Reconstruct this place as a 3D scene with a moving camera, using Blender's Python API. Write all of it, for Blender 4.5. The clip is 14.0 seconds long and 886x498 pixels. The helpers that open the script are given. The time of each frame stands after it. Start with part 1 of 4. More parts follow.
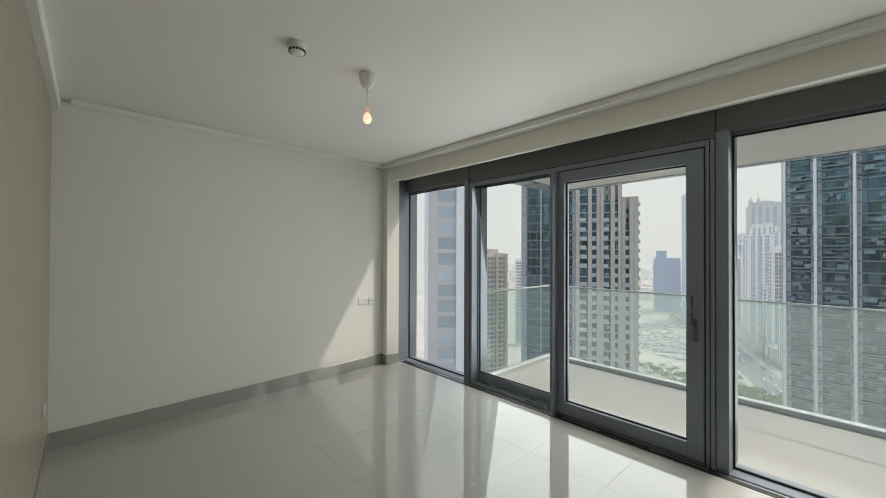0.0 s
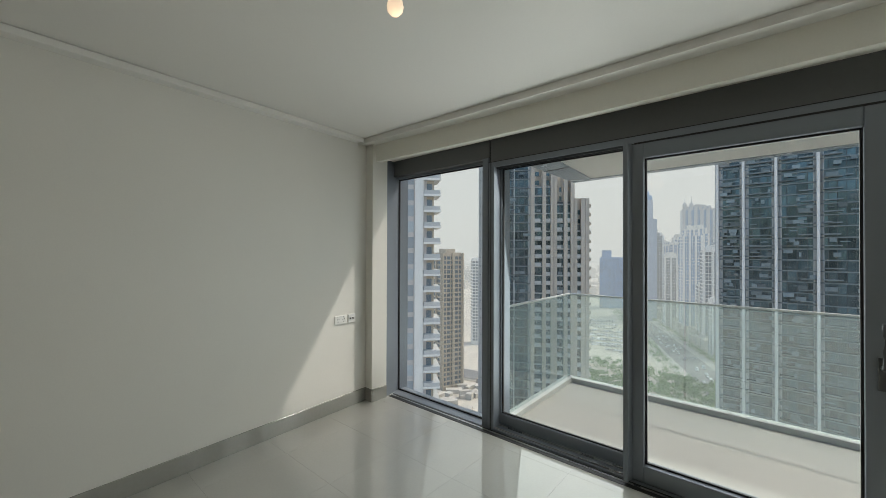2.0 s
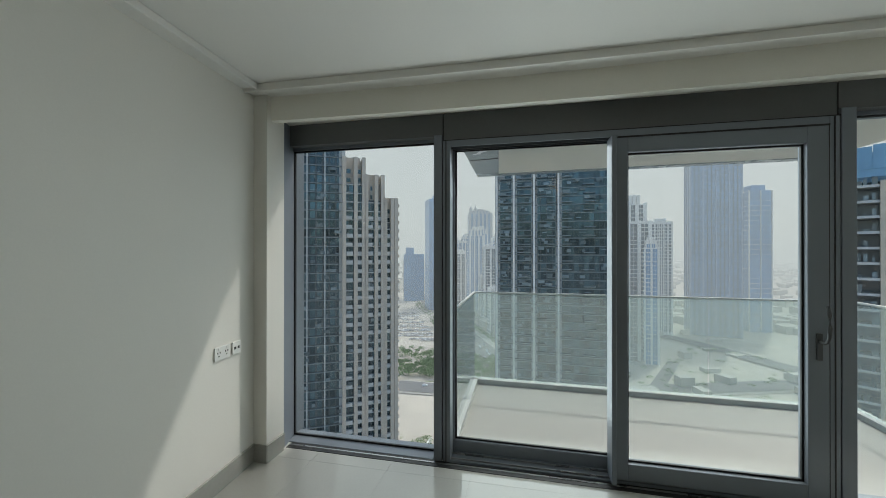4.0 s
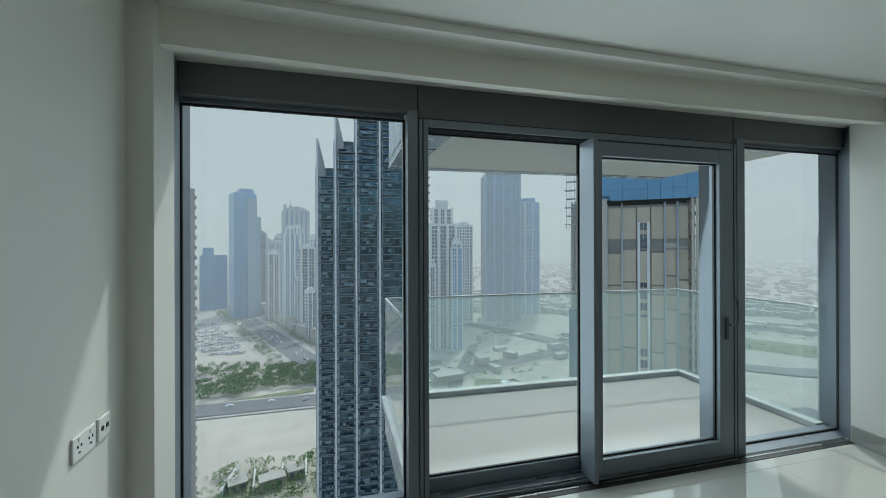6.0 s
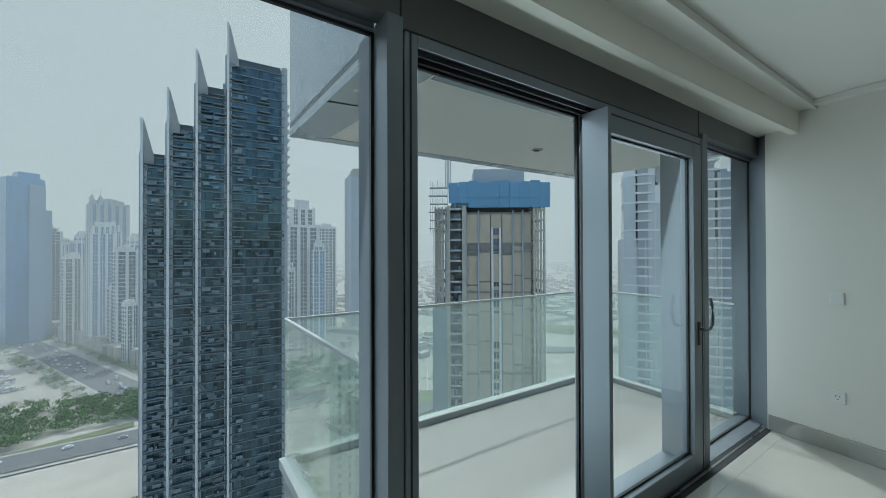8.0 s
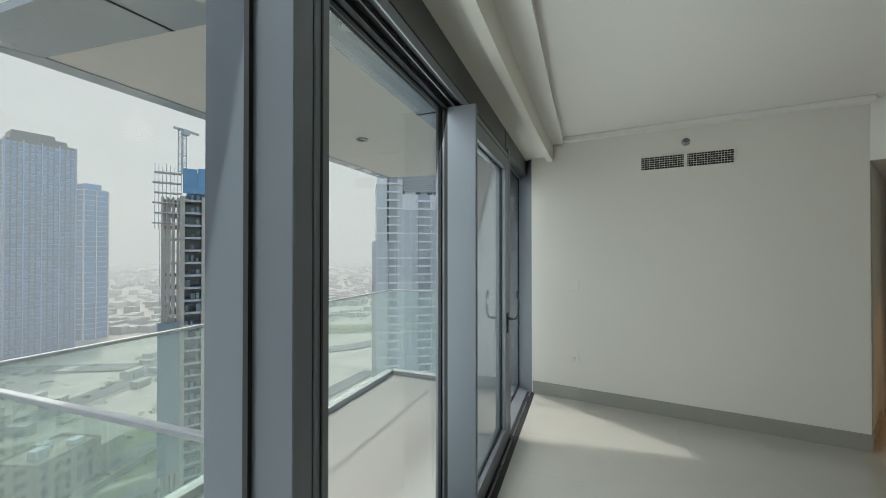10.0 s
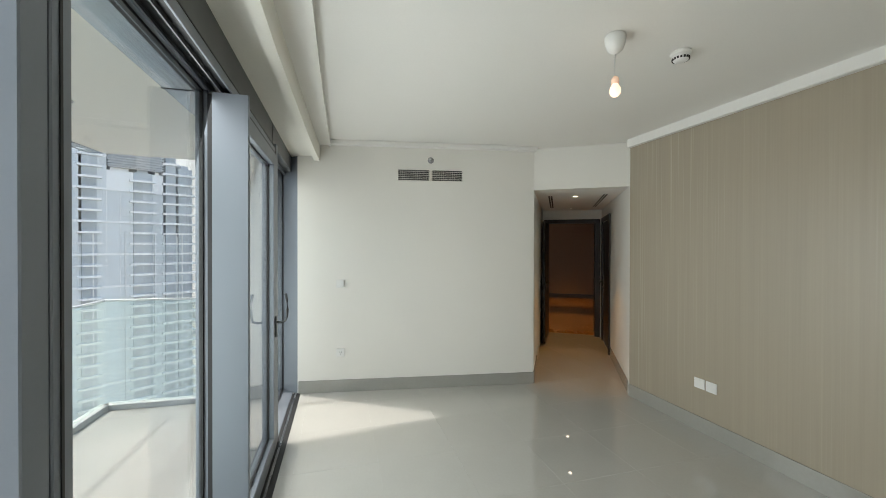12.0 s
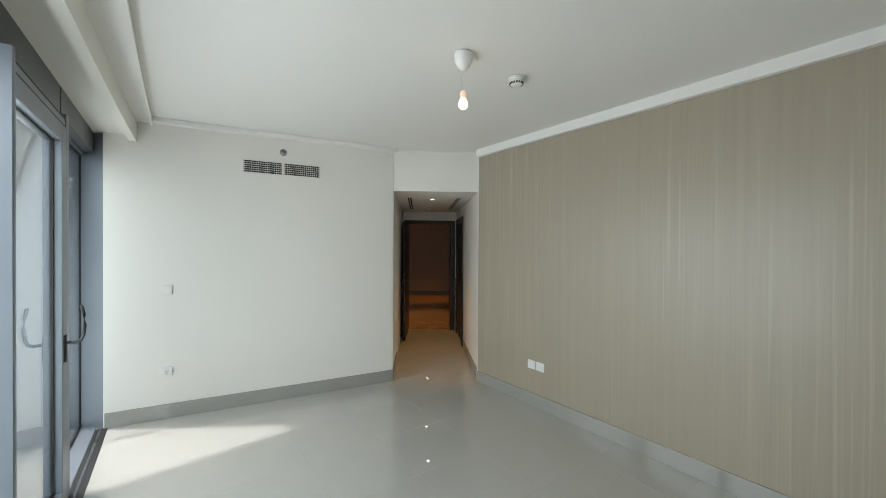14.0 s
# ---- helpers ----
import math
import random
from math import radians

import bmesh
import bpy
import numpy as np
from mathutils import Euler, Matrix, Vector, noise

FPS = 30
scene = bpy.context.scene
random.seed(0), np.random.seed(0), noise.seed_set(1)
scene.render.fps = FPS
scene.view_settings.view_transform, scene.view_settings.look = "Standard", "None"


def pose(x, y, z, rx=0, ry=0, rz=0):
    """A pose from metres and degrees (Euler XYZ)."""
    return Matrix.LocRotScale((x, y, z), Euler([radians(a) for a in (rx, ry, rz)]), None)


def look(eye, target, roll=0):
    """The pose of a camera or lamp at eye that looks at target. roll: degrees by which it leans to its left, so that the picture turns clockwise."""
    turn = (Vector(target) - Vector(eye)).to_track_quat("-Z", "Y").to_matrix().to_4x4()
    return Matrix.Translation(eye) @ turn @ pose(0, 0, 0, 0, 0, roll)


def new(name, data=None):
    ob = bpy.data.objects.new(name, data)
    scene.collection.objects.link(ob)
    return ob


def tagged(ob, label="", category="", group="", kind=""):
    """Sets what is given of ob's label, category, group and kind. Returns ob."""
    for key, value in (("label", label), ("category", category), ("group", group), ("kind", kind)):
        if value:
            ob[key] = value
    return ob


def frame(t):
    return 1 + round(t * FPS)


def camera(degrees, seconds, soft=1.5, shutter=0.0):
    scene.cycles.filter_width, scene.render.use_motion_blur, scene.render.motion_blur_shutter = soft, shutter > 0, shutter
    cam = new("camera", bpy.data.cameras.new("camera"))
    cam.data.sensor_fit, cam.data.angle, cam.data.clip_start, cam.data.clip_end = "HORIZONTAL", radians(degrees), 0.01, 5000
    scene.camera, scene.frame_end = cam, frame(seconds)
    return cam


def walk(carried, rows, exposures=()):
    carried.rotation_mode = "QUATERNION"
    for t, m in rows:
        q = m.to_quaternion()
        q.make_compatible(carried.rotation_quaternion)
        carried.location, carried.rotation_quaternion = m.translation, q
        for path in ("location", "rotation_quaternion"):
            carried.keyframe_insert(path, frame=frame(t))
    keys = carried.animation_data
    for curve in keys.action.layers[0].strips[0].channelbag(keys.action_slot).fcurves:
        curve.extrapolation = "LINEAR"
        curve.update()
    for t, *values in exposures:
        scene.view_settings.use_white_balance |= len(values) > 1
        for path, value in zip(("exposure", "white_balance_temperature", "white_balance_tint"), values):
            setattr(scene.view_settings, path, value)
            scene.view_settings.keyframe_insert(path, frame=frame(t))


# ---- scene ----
cam = camera(98.6, 14.0, soft=0.8)
PATH = [
    (0, (4.49, -3.384, 1.571), (3.046, -2.001, 1.589), 0.2),
    (0.5, (4.183, -3.24, 1.568), (2.738, -1.857, 1.587), 0.3),
    (1, (3.886, -3.07, 1.56), (2.453, -1.676, 1.582), 0.4),
    (1.5, (3.587, -2.959, 1.583), (2.189, -1.529, 1.601), 0.3),
    (2, (3.263, -2.907, 1.598), (1.988, -1.366, 1.614), 0.2),
    (2.5, (2.962, -2.853, 1.611), (1.874, -1.176, 1.617), -0),
    (5, (1.327, -2.653, 1.579), (1.422, -0.655, 1.591), 0),
    (5.5, (1.093, -2.481, 1.585), (1.414, -0.507, 1.595), -0.1),
    (6, (0.894, -2.27, 1.605), (1.427, -0.342, 1.607), -0.2),
    (6.5, (0.797, -2.008, 1.604), (1.497, -0.135, 1.595), -0.1),
    (7, (0.713, -1.719, 1.59), (1.555, 0.095, 1.596), -0.1),
    (9.5, (0.644, -0.673, 1.581), (2.381, 0.319, 1.589), -0),
    (10, (0.612, -0.569, 1.574), (2.503, 0.08, 1.59), -0),
    (10.5, (0.577, -0.5, 1.585), (2.552, -0.186, 1.588), -0),
    (11, (0.538, -0.471, 1.615), (2.538, -0.465, 1.607), 0.1),
    (11.5, (0.528, -0.456, 1.617), (2.506, -0.752, 1.61), -0),
    (12, (0.513, -0.465, 1.622), (2.431, -1.033, 1.611), 0.1),
    (12.5, (0.504, -0.48, 1.629), (2.344, -1.265, 1.615), 0.1),
    (13, (0.5, -0.483, 1.628), (2.258, -1.438, 1.616), 0.1),
    (13.5, (0.504, -0.494, 1.616), (2.18, -1.584, 1.608), 0.2),
    (14, (0.502, -0.508, 1.632), (2.103, -1.706, 1.618), 0.3),
]
walk(cam, [(t, look(eye, target, roll)) for t, eye, target, roll in PATH],
     [(0.0, 1.0, 6800, 11), (2.5, 0.76, 6700, 9), (5.0, 0.58, 6100, 3), (7.0, 0.47, 5750, -2), (9.5, 0.62, 6200, 3), (10.5, 1.05, 6750, 11), (11.5, 1.4, 6780, 11), (12.5, 1.5, 6480, 11), (14.0, 1.58, 6320, 11)])

# ---- world, sun, lamps ----
SUN = Vector((0.545, 0.839, 1.34)).normalized()
world = bpy.data.worlds.new("world")
scene.world = world
world.use_nodes = True
wn = world.node_tree.nodes
sky = wn.new("ShaderNodeTexSky")
sky.sky_type = "NISHITA"
sky.sun_disc = False
sky.sun_elevation = math.asin(SUN.z)
sky.sun_rotation = math.atan2(SUN.x, SUN.y)
sky.dust_density = 3.0
sky.air_density = 1.2
sky.ozone_density = 1.0
wn["Background"].inputs["Strength"].default_value = 0.165
world.node_tree.links.new(sky.outputs[0], wn["Background"].inputs["Color"])
sun_data = bpy.data.lights.new("sun", "SUN")
sun_data.energy = 1.2
sun_data.angle = radians(2.0)
sun_data.color = (1.0, 0.965, 0.91)
sun = new("sun", sun_data)
sun.matrix_world = look(SUN * 60, (0, 0, 0))


def lamp(kind, name, place, target, energy, colour, size=0.05, spot=80):
    data = bpy.data.lights.new(name, kind)
    data.energy, data.color = energy, colour
    data.shadow_soft_size = size
    if kind == "SPOT":
        data.spot_size, data.spot_blend = radians(spot), 0.6
    ob = new(name, data)
    ob.matrix_world = look(place, target)
    return ob


# daylight of the sky in the three window openings
for name, x0, x1, power in (("window_daylight", 0.25, 1.3, 2.2), ("door_daylight", 1.45, 3.78, 8.2), ("window_daylight", 3.95, 4.98, 4.0)):
    data = bpy.data.lights.new(name, "AREA")
    data.shape, data.size, data.size_y = "RECTANGLE", x1 - x0, 2.2
    data.energy, data.color = power * (x1 - x0), (0.93, 1.0, 1.0)
    o = new(name, data)
    o.matrix_world = look(((x0 + x1) / 2, 0.30 - 0.0262 * ((x0 + x1) / 2 - 3.2), 1.25), ((x0 + x1) / 2, -3.0, 0.5))


# ---- materials ----
def mat(name, colour, rough=0.5, metal=0.0, vary=0.08, grain=40.0, broad=2.0, bump=0.02, coat=0.0, stretch=(1, 1, 1), island=0.0, rand=0.0, spec=0.5):
    """A surface with broad and fine variation of colour, gloss and relief."""
    m = bpy.data.materials.new(name)
    m.use_nodes = True
    nt = m.node_tree
    n, l = nt.nodes, nt.links
    b = n["Principled BSDF"]
    tc = n.new("ShaderNodeTexCoord")
    mp = n.new("ShaderNodeMapping")
    mp.inputs["Scale"].default_value = stretch
    l.new(tc.outputs["Object"], mp.inputs["Vector"])
    fine, wide = n.new("ShaderNodeTexNoise"), n.new("ShaderNodeTexNoise")
    fine.inputs["Scale"].default_value, fine.inputs["Detail"].default_value = grain, 4
    wide.inputs["Scale"].default_value, wide.inputs["Detail"].default_value = broad, 3
    for t in (fine, wide):
        l.new(mp.outputs[0], t.inputs["Vector"])
    mix = n.new("ShaderNodeMath")
    mix.operation = "ADD"
    l.new(fine.outputs["Fac"], mix.inputs[0])
    l.new(wide.outputs["Fac"], mix.inputs[1])
    last = mix.outputs[0]
    top = 2.0
    for on, kind, out in ((island, "ShaderNodeNewGeometry", "Random Per Island"), (rand, "ShaderNodeObjectInfo", "Random")):
        if on:
            g, k = n.new(kind), n.new("ShaderNodeMath")
            k.operation = "MULTIPLY_ADD"
            k.inputs[1].default_value = on
            l.new(g.outputs[out], k.inputs[0])
            l.new(last, k.inputs[2])
            last = k.outputs[0]
            top += on
    rng = n.new("ShaderNodeMapRange")
    rng.inputs["From Min"].default_value, rng.inputs["From Max"].default_value = 0.5, top - 0.5
    rng.inputs["To Min"].default_value, rng.inputs["To Max"].default_value = 1 - vary, 1 + vary
    l.new(last, rng.inputs["Value"])
    vm = n.new("ShaderNodeVectorMath")
    vm.operation = "SCALE"
    vm.inputs[0].default_value = colour
    l.new(rng.outputs[0], vm.inputs["Scale"])
    l.new(vm.outputs[0], b.inputs["Base Color"])
    rr = n.new("ShaderNodeMapRange")
    rr.inputs["From Min"].default_value, rr.inputs["From Max"].default_value = 0.3, 0.7
    rr.inputs["To Min"].default_value, rr.inputs["To Max"].default_value = max(0.02, rough * 0.85), min(1, rough * 1.15)
    l.new(wide.outputs["Fac"], rr.inputs["Value"])
    l.new(rr.outputs[0], b.inputs["Roughness"])
    b.inputs["Metallic"].default_value = metal
    b.inputs["Coat Weight"].default_value = coat
    b.inputs["Specular IOR Level"].default_value = spec
    if bump:
        bp = n.new("ShaderNodeBump")
        bp.inputs["Strength"].default_value = bump
        bp.inputs["Distance"].default_value = 0.01
        l.new(fine.outputs["Fac"], bp.inputs["Height"])
        l.new(bp.outputs[0], b.inputs["Normal"])
    return m


def glow(name, colour, strength):
    m = bpy.data.materials.new(name)
    m.use_nodes = True
    b = m.node_tree.nodes["Principled BSDF"]
    b.inputs["Base Color"].default_value = (*colour, 1)
    b.inputs["Emission Color"].default_value = (*colour, 1)
    b.inputs["Emission Strength"].default_value = strength
    return m


def clear_glass(name, tint, gloss=1.2, film=0.0):
    """Thin glass: what lies behind shows through, with a mirror gloss that grows towards grazing sight."""
    m = bpy.data.materials.new(name)
    m.use_nodes = True
    n, l = m.node_tree.nodes, m.node_tree.links
    n.remove(n["Principled BSDF"])
    tr, gl, lw, mx = n.new("ShaderNodeBsdfTransparent"), n.new("ShaderNodeBsdfGlossy"), n.new("ShaderNodeLayerWeight"), n.new("ShaderNodeMixShader")
    pw, ad = n.new("ShaderNodeMath"), n.new("ShaderNodeMath")
    pw.operation, ad.operation = "POWER", "MULTIPLY_ADD"
    pw.inputs[1].default_value = 5.0
    ad.inputs[1].default_value, ad.inputs[2].default_value = gloss, 0.02
    ad.use_clamp = True
    tr.inputs["Color"].default_value = (*tint, 1)
    gl.inputs["Roughness"].default_value = 0.01
    l.new(lw.outputs["Facing"], pw.inputs[0])
    l.new(pw.outputs[0], ad.inputs[0])
    l.new(ad.outputs[0], mx.inputs[0])
    l.new(tr.outputs[0], mx.inputs[1])
    l.new(gl.outputs[0], mx.inputs[2])
    out = mx
    if film:
        # a thin pale translucent veil mixed over the pane
        veil, out = n.new("ShaderNodeBsdfTranslucent"), n.new("ShaderNodeMixShader")
        veil.inputs["Color"].default_value = (0.84, 0.90, 0.87, 1)
        out.inputs[0].default_value = film
        l.new(mx.outputs[0], out.inputs[1])
        l.new(veil.outputs[0], out.inputs[2])
    l.new(out.outputs[0], n["Material Output"].inputs["Surface"])
    return m


WHITE = mat("white_wall_paint", (0.745, 0.73, 0.685), 0.55, vary=0.03, grain=120, broad=1.2, bump=0.03)
CEIL = mat("ceiling_paint", (0.775, 0.765, 0.735), 0.6, vary=0.02, grain=90, broad=0.8, bump=0.02)
CREAM = mat("cream_paint", (0.79, 0.775, 0.71), 0.6, vary=0.03, grain=90, broad=1.0, bump=0.02)
TILE = mat("polished_porcelain", (0.435, 0.43, 0.40), 0.016, vary=0.04, grain=60, broad=3, bump=0.0004, rand=0.05, spec=0.75, coat=0.4)
GROUT = mat("grout", (0.42, 0.42, 0.39), 0.6)
SKIRT = mat("skirting_tile", (0.31, 0.305, 0.28), 0.07, vary=0.06, bump=0.001, spec=0.9, coat=0.6)
METAL = mat("grey_anodised_frame", (0.200, 0.223, 0.257), 0.42, metal=0.35, vary=0.025, grain=200, bump=0)
HEADM = mat("dark_grey_panel", (0.125, 0.130, 0.135), 0.45, metal=0.2, vary=0.05, bump=0.01)
GASKET = mat("black_gasket", (0.012, 0.012, 0.013), 0.5, bump=0.0)
STEEL = mat("brushed_steel", (0.34, 0.34, 0.35), 0.28, metal=1.0, vary=0.05)
HANDLE = mat("dark_grey_handle", (0.10, 0.105, 0.11), 0.35, metal=0.6, vary=0.05)
PLASTIC = mat("white_plastic", (0.74, 0.74, 0.72), 0.35, vary=0.01, bump=0.0)
DARKP = mat("dark_slot", (0.02, 0.02, 0.02), 0.6, bump=0.0)
WOODD = mat("dark_wenge_veneer", (0.022, 0.016, 0.014), 0.4, vary=0.3, grain=14, broad=3, bump=0.05, stretch=(6, 6, 0.5))
PAVER = mat("balcony_tile", (0.335, 0.327, 0.305), 0.5, vary=0.05, rand=0.2)
SOFFIT = mat("soffit_panel", (0.66, 0.655, 0.61), 0.5, vary=0.03)
FASCIA = mat("fascia_panel", (0.42, 0.47, 0.50), 0.25, metal=0.4, vary=0.04)
GLASS = clear_glass("window_glass", (0.955, 0.975, 0.97))
RAILGLASS = clear_glass("rail_glass", (0.885, 0.945, 0.925), film=0.07)
BROWNW = mat("brown_wallpaper", (0.20, 0.12, 0.07), 0.7, vary=0.12, grain=30, stretch=(8, 8, 0.4))


def wallpaper():
    """Taupe vinyl wallpaper with upright strands of uneven sheen."""
    m = mat("taupe_strand_wallpaper", (0.345, 0.300, 0.231), 0.33, vary=0.07, grain=30, broad=7, bump=0, stretch=(3.0, 3.0, 0.03), spec=0.6)
    n, l = m.node_tree.nodes, m.node_tree.links
    b = n["Principled BSDF"]
    tc, mp, fine, patch = n.new("ShaderNodeTexCoord"), n.new("ShaderNodeMapping"), n.new("ShaderNodeTexNoise"), n.new("ShaderNodeTexNoise")
    mp.inputs["Scale"].default_value = (1.0, 1.0, 0.008)
    fine.inputs["Scale"].default_value, fine.inputs["Detail"].default_value = 80, 2
    patch.inputs["Scale"].default_value = 1.3
    l.new(tc.outputs["Object"], mp.inputs["Vector"])
    l.new(mp.outputs[0], fine.inputs["Vector"])
    tall = n.new("ShaderNodeMapping")
    tall.inputs["Scale"].default_value = (1.0, 1.0, 0.22)
    l.new(tc.outputs["Object"], tall.inputs["Vector"])
    l.new(tall.outputs[0], patch.inputs["Vector"])
    cut, where, both = n.new("ShaderNodeMapRange"), n.new("ShaderNodeMapRange"), n.new("ShaderNodeMath")
    cut.inputs["From Min"].default_value, cut.inputs["From Max"].default_value = 0.54, 0.74
    where.inputs["From Min"].default_value, where.inputs["From Max"].default_value = 0.40, 0.65
    both.operation = "MULTIPLY"
    l.new(fine.outputs["Fac"], cut.inputs["Value"])
    l.new(patch.outputs["Fac"], where.inputs["Value"])
    l.new(cut.outputs[0], both.inputs[0])
    l.new(where.outputs[0], both.inputs[1])
    mix = n.new("ShaderNodeMix")
    mix.data_type = "RGBA"
    old = b.inputs["Base Color"].links[0].from_socket
    l.new(both.outputs[0], mix.inputs["Factor"])
    l.new(old, mix.inputs["A"])
    mix.inputs["B"].default_value = (0.46, 0.415, 0.335, 1)
    l.new(mix.outputs["Result"], b.inputs["Base Color"])
    return m


PAPER = wallpaper()


# ---- building blocks ----
def part(name, bm, material, parent=None, label="", kind=""):
    me = bpy.data.meshes.new(name)
    bm.normal_update()
    bm.to_mesh(me)
    bm.free()
    me.materials.append(material)
    ob = new(name, me)
    ob.parent = parent
    if label:
        ob["label"] = label
    if kind:
        ob["kind"] = kind
    return ob


def again(ob, place, parent=None, turn=0.0):
    """One more piece on the same mesh."""
    o = new(ob.name.split(".")[0], ob.data)
    o.parent = parent or ob.parent
    o.matrix_basis = pose(*place, 0, 0, turn)
    return o


def thing(name, m, label, category, group="", kind=""):
    ob = new(name)
    ob.empty_display_size = 0.1
    ob.matrix_basis = m
    return tagged(ob, label, category, group, kind)


def box(x0, y0, z0, x1, y1, z1, bev=0.0, bm=None, seg=1):
    own = bmesh.new()
    bmesh.ops.create_cube(own, size=1)
    for v in own.verts:
        v.co = Vector(((x0 + x1) / 2 + v.co.x * (x1 - x0), (y0 + y1) / 2 + v.co.y * (y1 - y0), (z0 + z1) / 2 + v.co.z * (z1 - z0)))
    if bev:
        bmesh.ops.bevel(own, geom=own.edges[:], offset=bev, segments=seg, affect="EDGES", profile=0.5)
    return own if bm is None else join(bm, own)


def join(a, b):
    me = bpy.data.meshes.new("tmp")
    b.to_mesh(me)
    b.free()
    a.from_mesh(me)
    bpy.data.meshes.remove(me)
    return a


def prism(points, z0, z1, bev=0.0):
    """An upright prism over a polygon of the plan."""
    bm = bmesh.new()
    low = [bm.verts.new((x, y, z0)) for x, y in points]
    high = [bm.verts.new((x, y, z1)) for x, y in points]
    bm.faces.new(low[::-1])
    bm.faces.new(high)
    k = len(points)
    for i in range(k):
        bm.faces.new((low[i], low[(i + 1) % k], high[(i + 1) % k], high[i]))
    bmesh.ops.recalc_face_normals(bm, faces=bm.faces[:])
    if bev:
        bmesh.ops.bevel(bm, geom=bm.edges[:], offset=bev, segments=1, affect="EDGES")
    return bm


def strip(p, q, out, z0, z1, inn=0.0, bev=0.0):
    """A wall over the line p to q: out metres thick to the left of p-q, inn to its right."""
    d = Vector((q[0] - p[0], q[1] - p[1])).normalized()
    nx, ny = -d.y, d.x
    return prism([(p[0] - nx * inn, p[1] - ny * inn), (q[0] - nx * inn, q[1] - ny * inn), (q[0] + nx * out, q[1] + ny * out), (p[0] + nx * out, p[1] + ny * out)], z0, z1, bev)


def turned(profile, seg=24, bm=None):
    """A lathe about z of (radius, height) pairs."""
    bm = bm or bmesh.new()
    rings = []
    for r, z in profile:
        rings.append([bm.verts.new((r * math.cos(a), r * math.sin(a), z)) for a in (2 * math.pi * i / seg for i in range(seg))] if r > 1e-5 else [bm.verts.new((0, 0, z))])
    for a, b in zip(rings, rings[1:]):
        for i in range(seg):
            j = (i + 1) % seg
            if len(a) == 1 and len(b) == 1:
                continue
            if len(a) == 1:
                bm.faces.new((a[0], b[i], b[j]))
            elif len(b) == 1:
                bm.faces.new((a[i], b[0], a[j]))
            else:
                bm.faces.new((a[i], b[i], b[j], a[j]))
    bmesh.ops.recalc_face_normals(bm, faces=bm.faces[:])
    for f in bm.faces:
        f.smooth = True
    return bm


def tube(points, r, seg=10):
    bm = bmesh.new()
    rings = []
    pts = [Vector(p) for p in points]
    for i, p in enumerate(pts):
        d = (pts[min(i + 1, len(pts) - 1)] - pts[max(i - 1, 0)]).normalized()
        q = d.to_track_quat("Z", "Y")
        rings.append([bm.verts.new(p + q @ Vector((r * math.cos(a), r * math.sin(a), 0))) for a in (2 * math.pi * k / seg for k in range(seg))])
    for a, b in zip(rings, rings[1:]):
        for i in range(seg):
            bm.faces.new((a[i], a[(i + 1) % seg], b[(i + 1) % seg], b[i]))
    bm.faces.new(rings[0][::-1])
    bm.faces.new(rings[-1])
    bmesh.ops.recalc_face_normals(bm, faces=bm.faces[:])
    for f in bm.faces:
        f.smooth = len(f.verts) == 4
    return bm


# ---- plan ----
SW, SE = (0.165, -3.545), (3.917, -3.597)          # ends of the papered wall
CL = (4.557, -2.787)                                # end of the wall with the air outlet
NE, NW = (4.996, -0.12), (-0.038, 0.07)              # inner corners at the window wall
SLOPE = -0.0262                                     # the window wall's run in plan
U, W = Vector((0.837, -0.5475)), Vector((-0.5475, -0.837))   # along and across the corridor
CORR = 2.75
ZB, ZC, ZCORR = 2.75, 2.785, 2.30


def fy(x, v=0.0):
    """A point v metres outside the window wall's inner face."""
    return (x - v * SLOPE, SLOPE * (x - 3.2) + v)


def corr(a, b):
    """A point of the corridor, a metres in and b metres across from its left wall."""
    p = Vector(CL) + U * a + W * b
    return (p.x, p.y)


# walls
tagged(part("wall_west", strip((0.187, -3.93), NW, 0.2, 0, 2.95), WHITE), "white painted plain wall with a sunlit patch", "wall", kind="structure")
tagged(part("wall_south", strip(SE, SW, 0.2, 0, 2.712), PAPER), "taupe wallpapered wall with upright strands", "wall", kind="structure")
ve = Vector(NE) - Vector(CL)
tagged(part("wall_east", strip(NE, CL, 0.12, 0, 2.95), WHITE), "white painted wall with an air outlet", "wall", kind="structure")
# pilaster beside the window
tagged(part("pilaster", prism([(-0.06, -0.253), (0.09, -0.253), (0.10, -0.056), (-0.03, -0.056)], 0, 2.95), WHITE), "white painted pilaster beside the window wall", "wall", kind="structure")
# corridor
tagged(part("wall_corridor_left", strip(corr(0.10, 0.0), corr(CORR, 0.0), 0.1, 0, 2.95), WHITE), "white painted corridor wall", "wall", kind="structure")
tagged(part("wall_corridor_right", strip(corr(CORR, 1.035), corr(-0.09, 1.035), 0.12, 0, 2.95), WHITE), "white painted corridor wall", "wall", kind="structure")
tagged(part("corridor_header", strip(corr(0.004, -0.01), corr(0.004, 1.045), 0.14, ZCORR, 2.95), WHITE), "white header over the corridor opening", "wall", kind="structure")
tagged(part("ceiling_corridor", prism([corr(0.14, -0.1), corr(CORR, -0.1), corr(CORR, 1.15), corr(0.14, 1.15)], ZCORR, ZCORR + 0.1), CEIL), "white corridor ceiling", "ceiling", kind="structure")

# ceiling with a lower border
tagged(part("ceiling", prism([(-0.5, -3.9), (4.3, -4.0), (5.3, -2.6), (5.4, 0.3), (-0.3, 0.3)], ZC, ZC + 0.15), CEIL), "white painted plain ceiling", "ceiling", kind="structure")


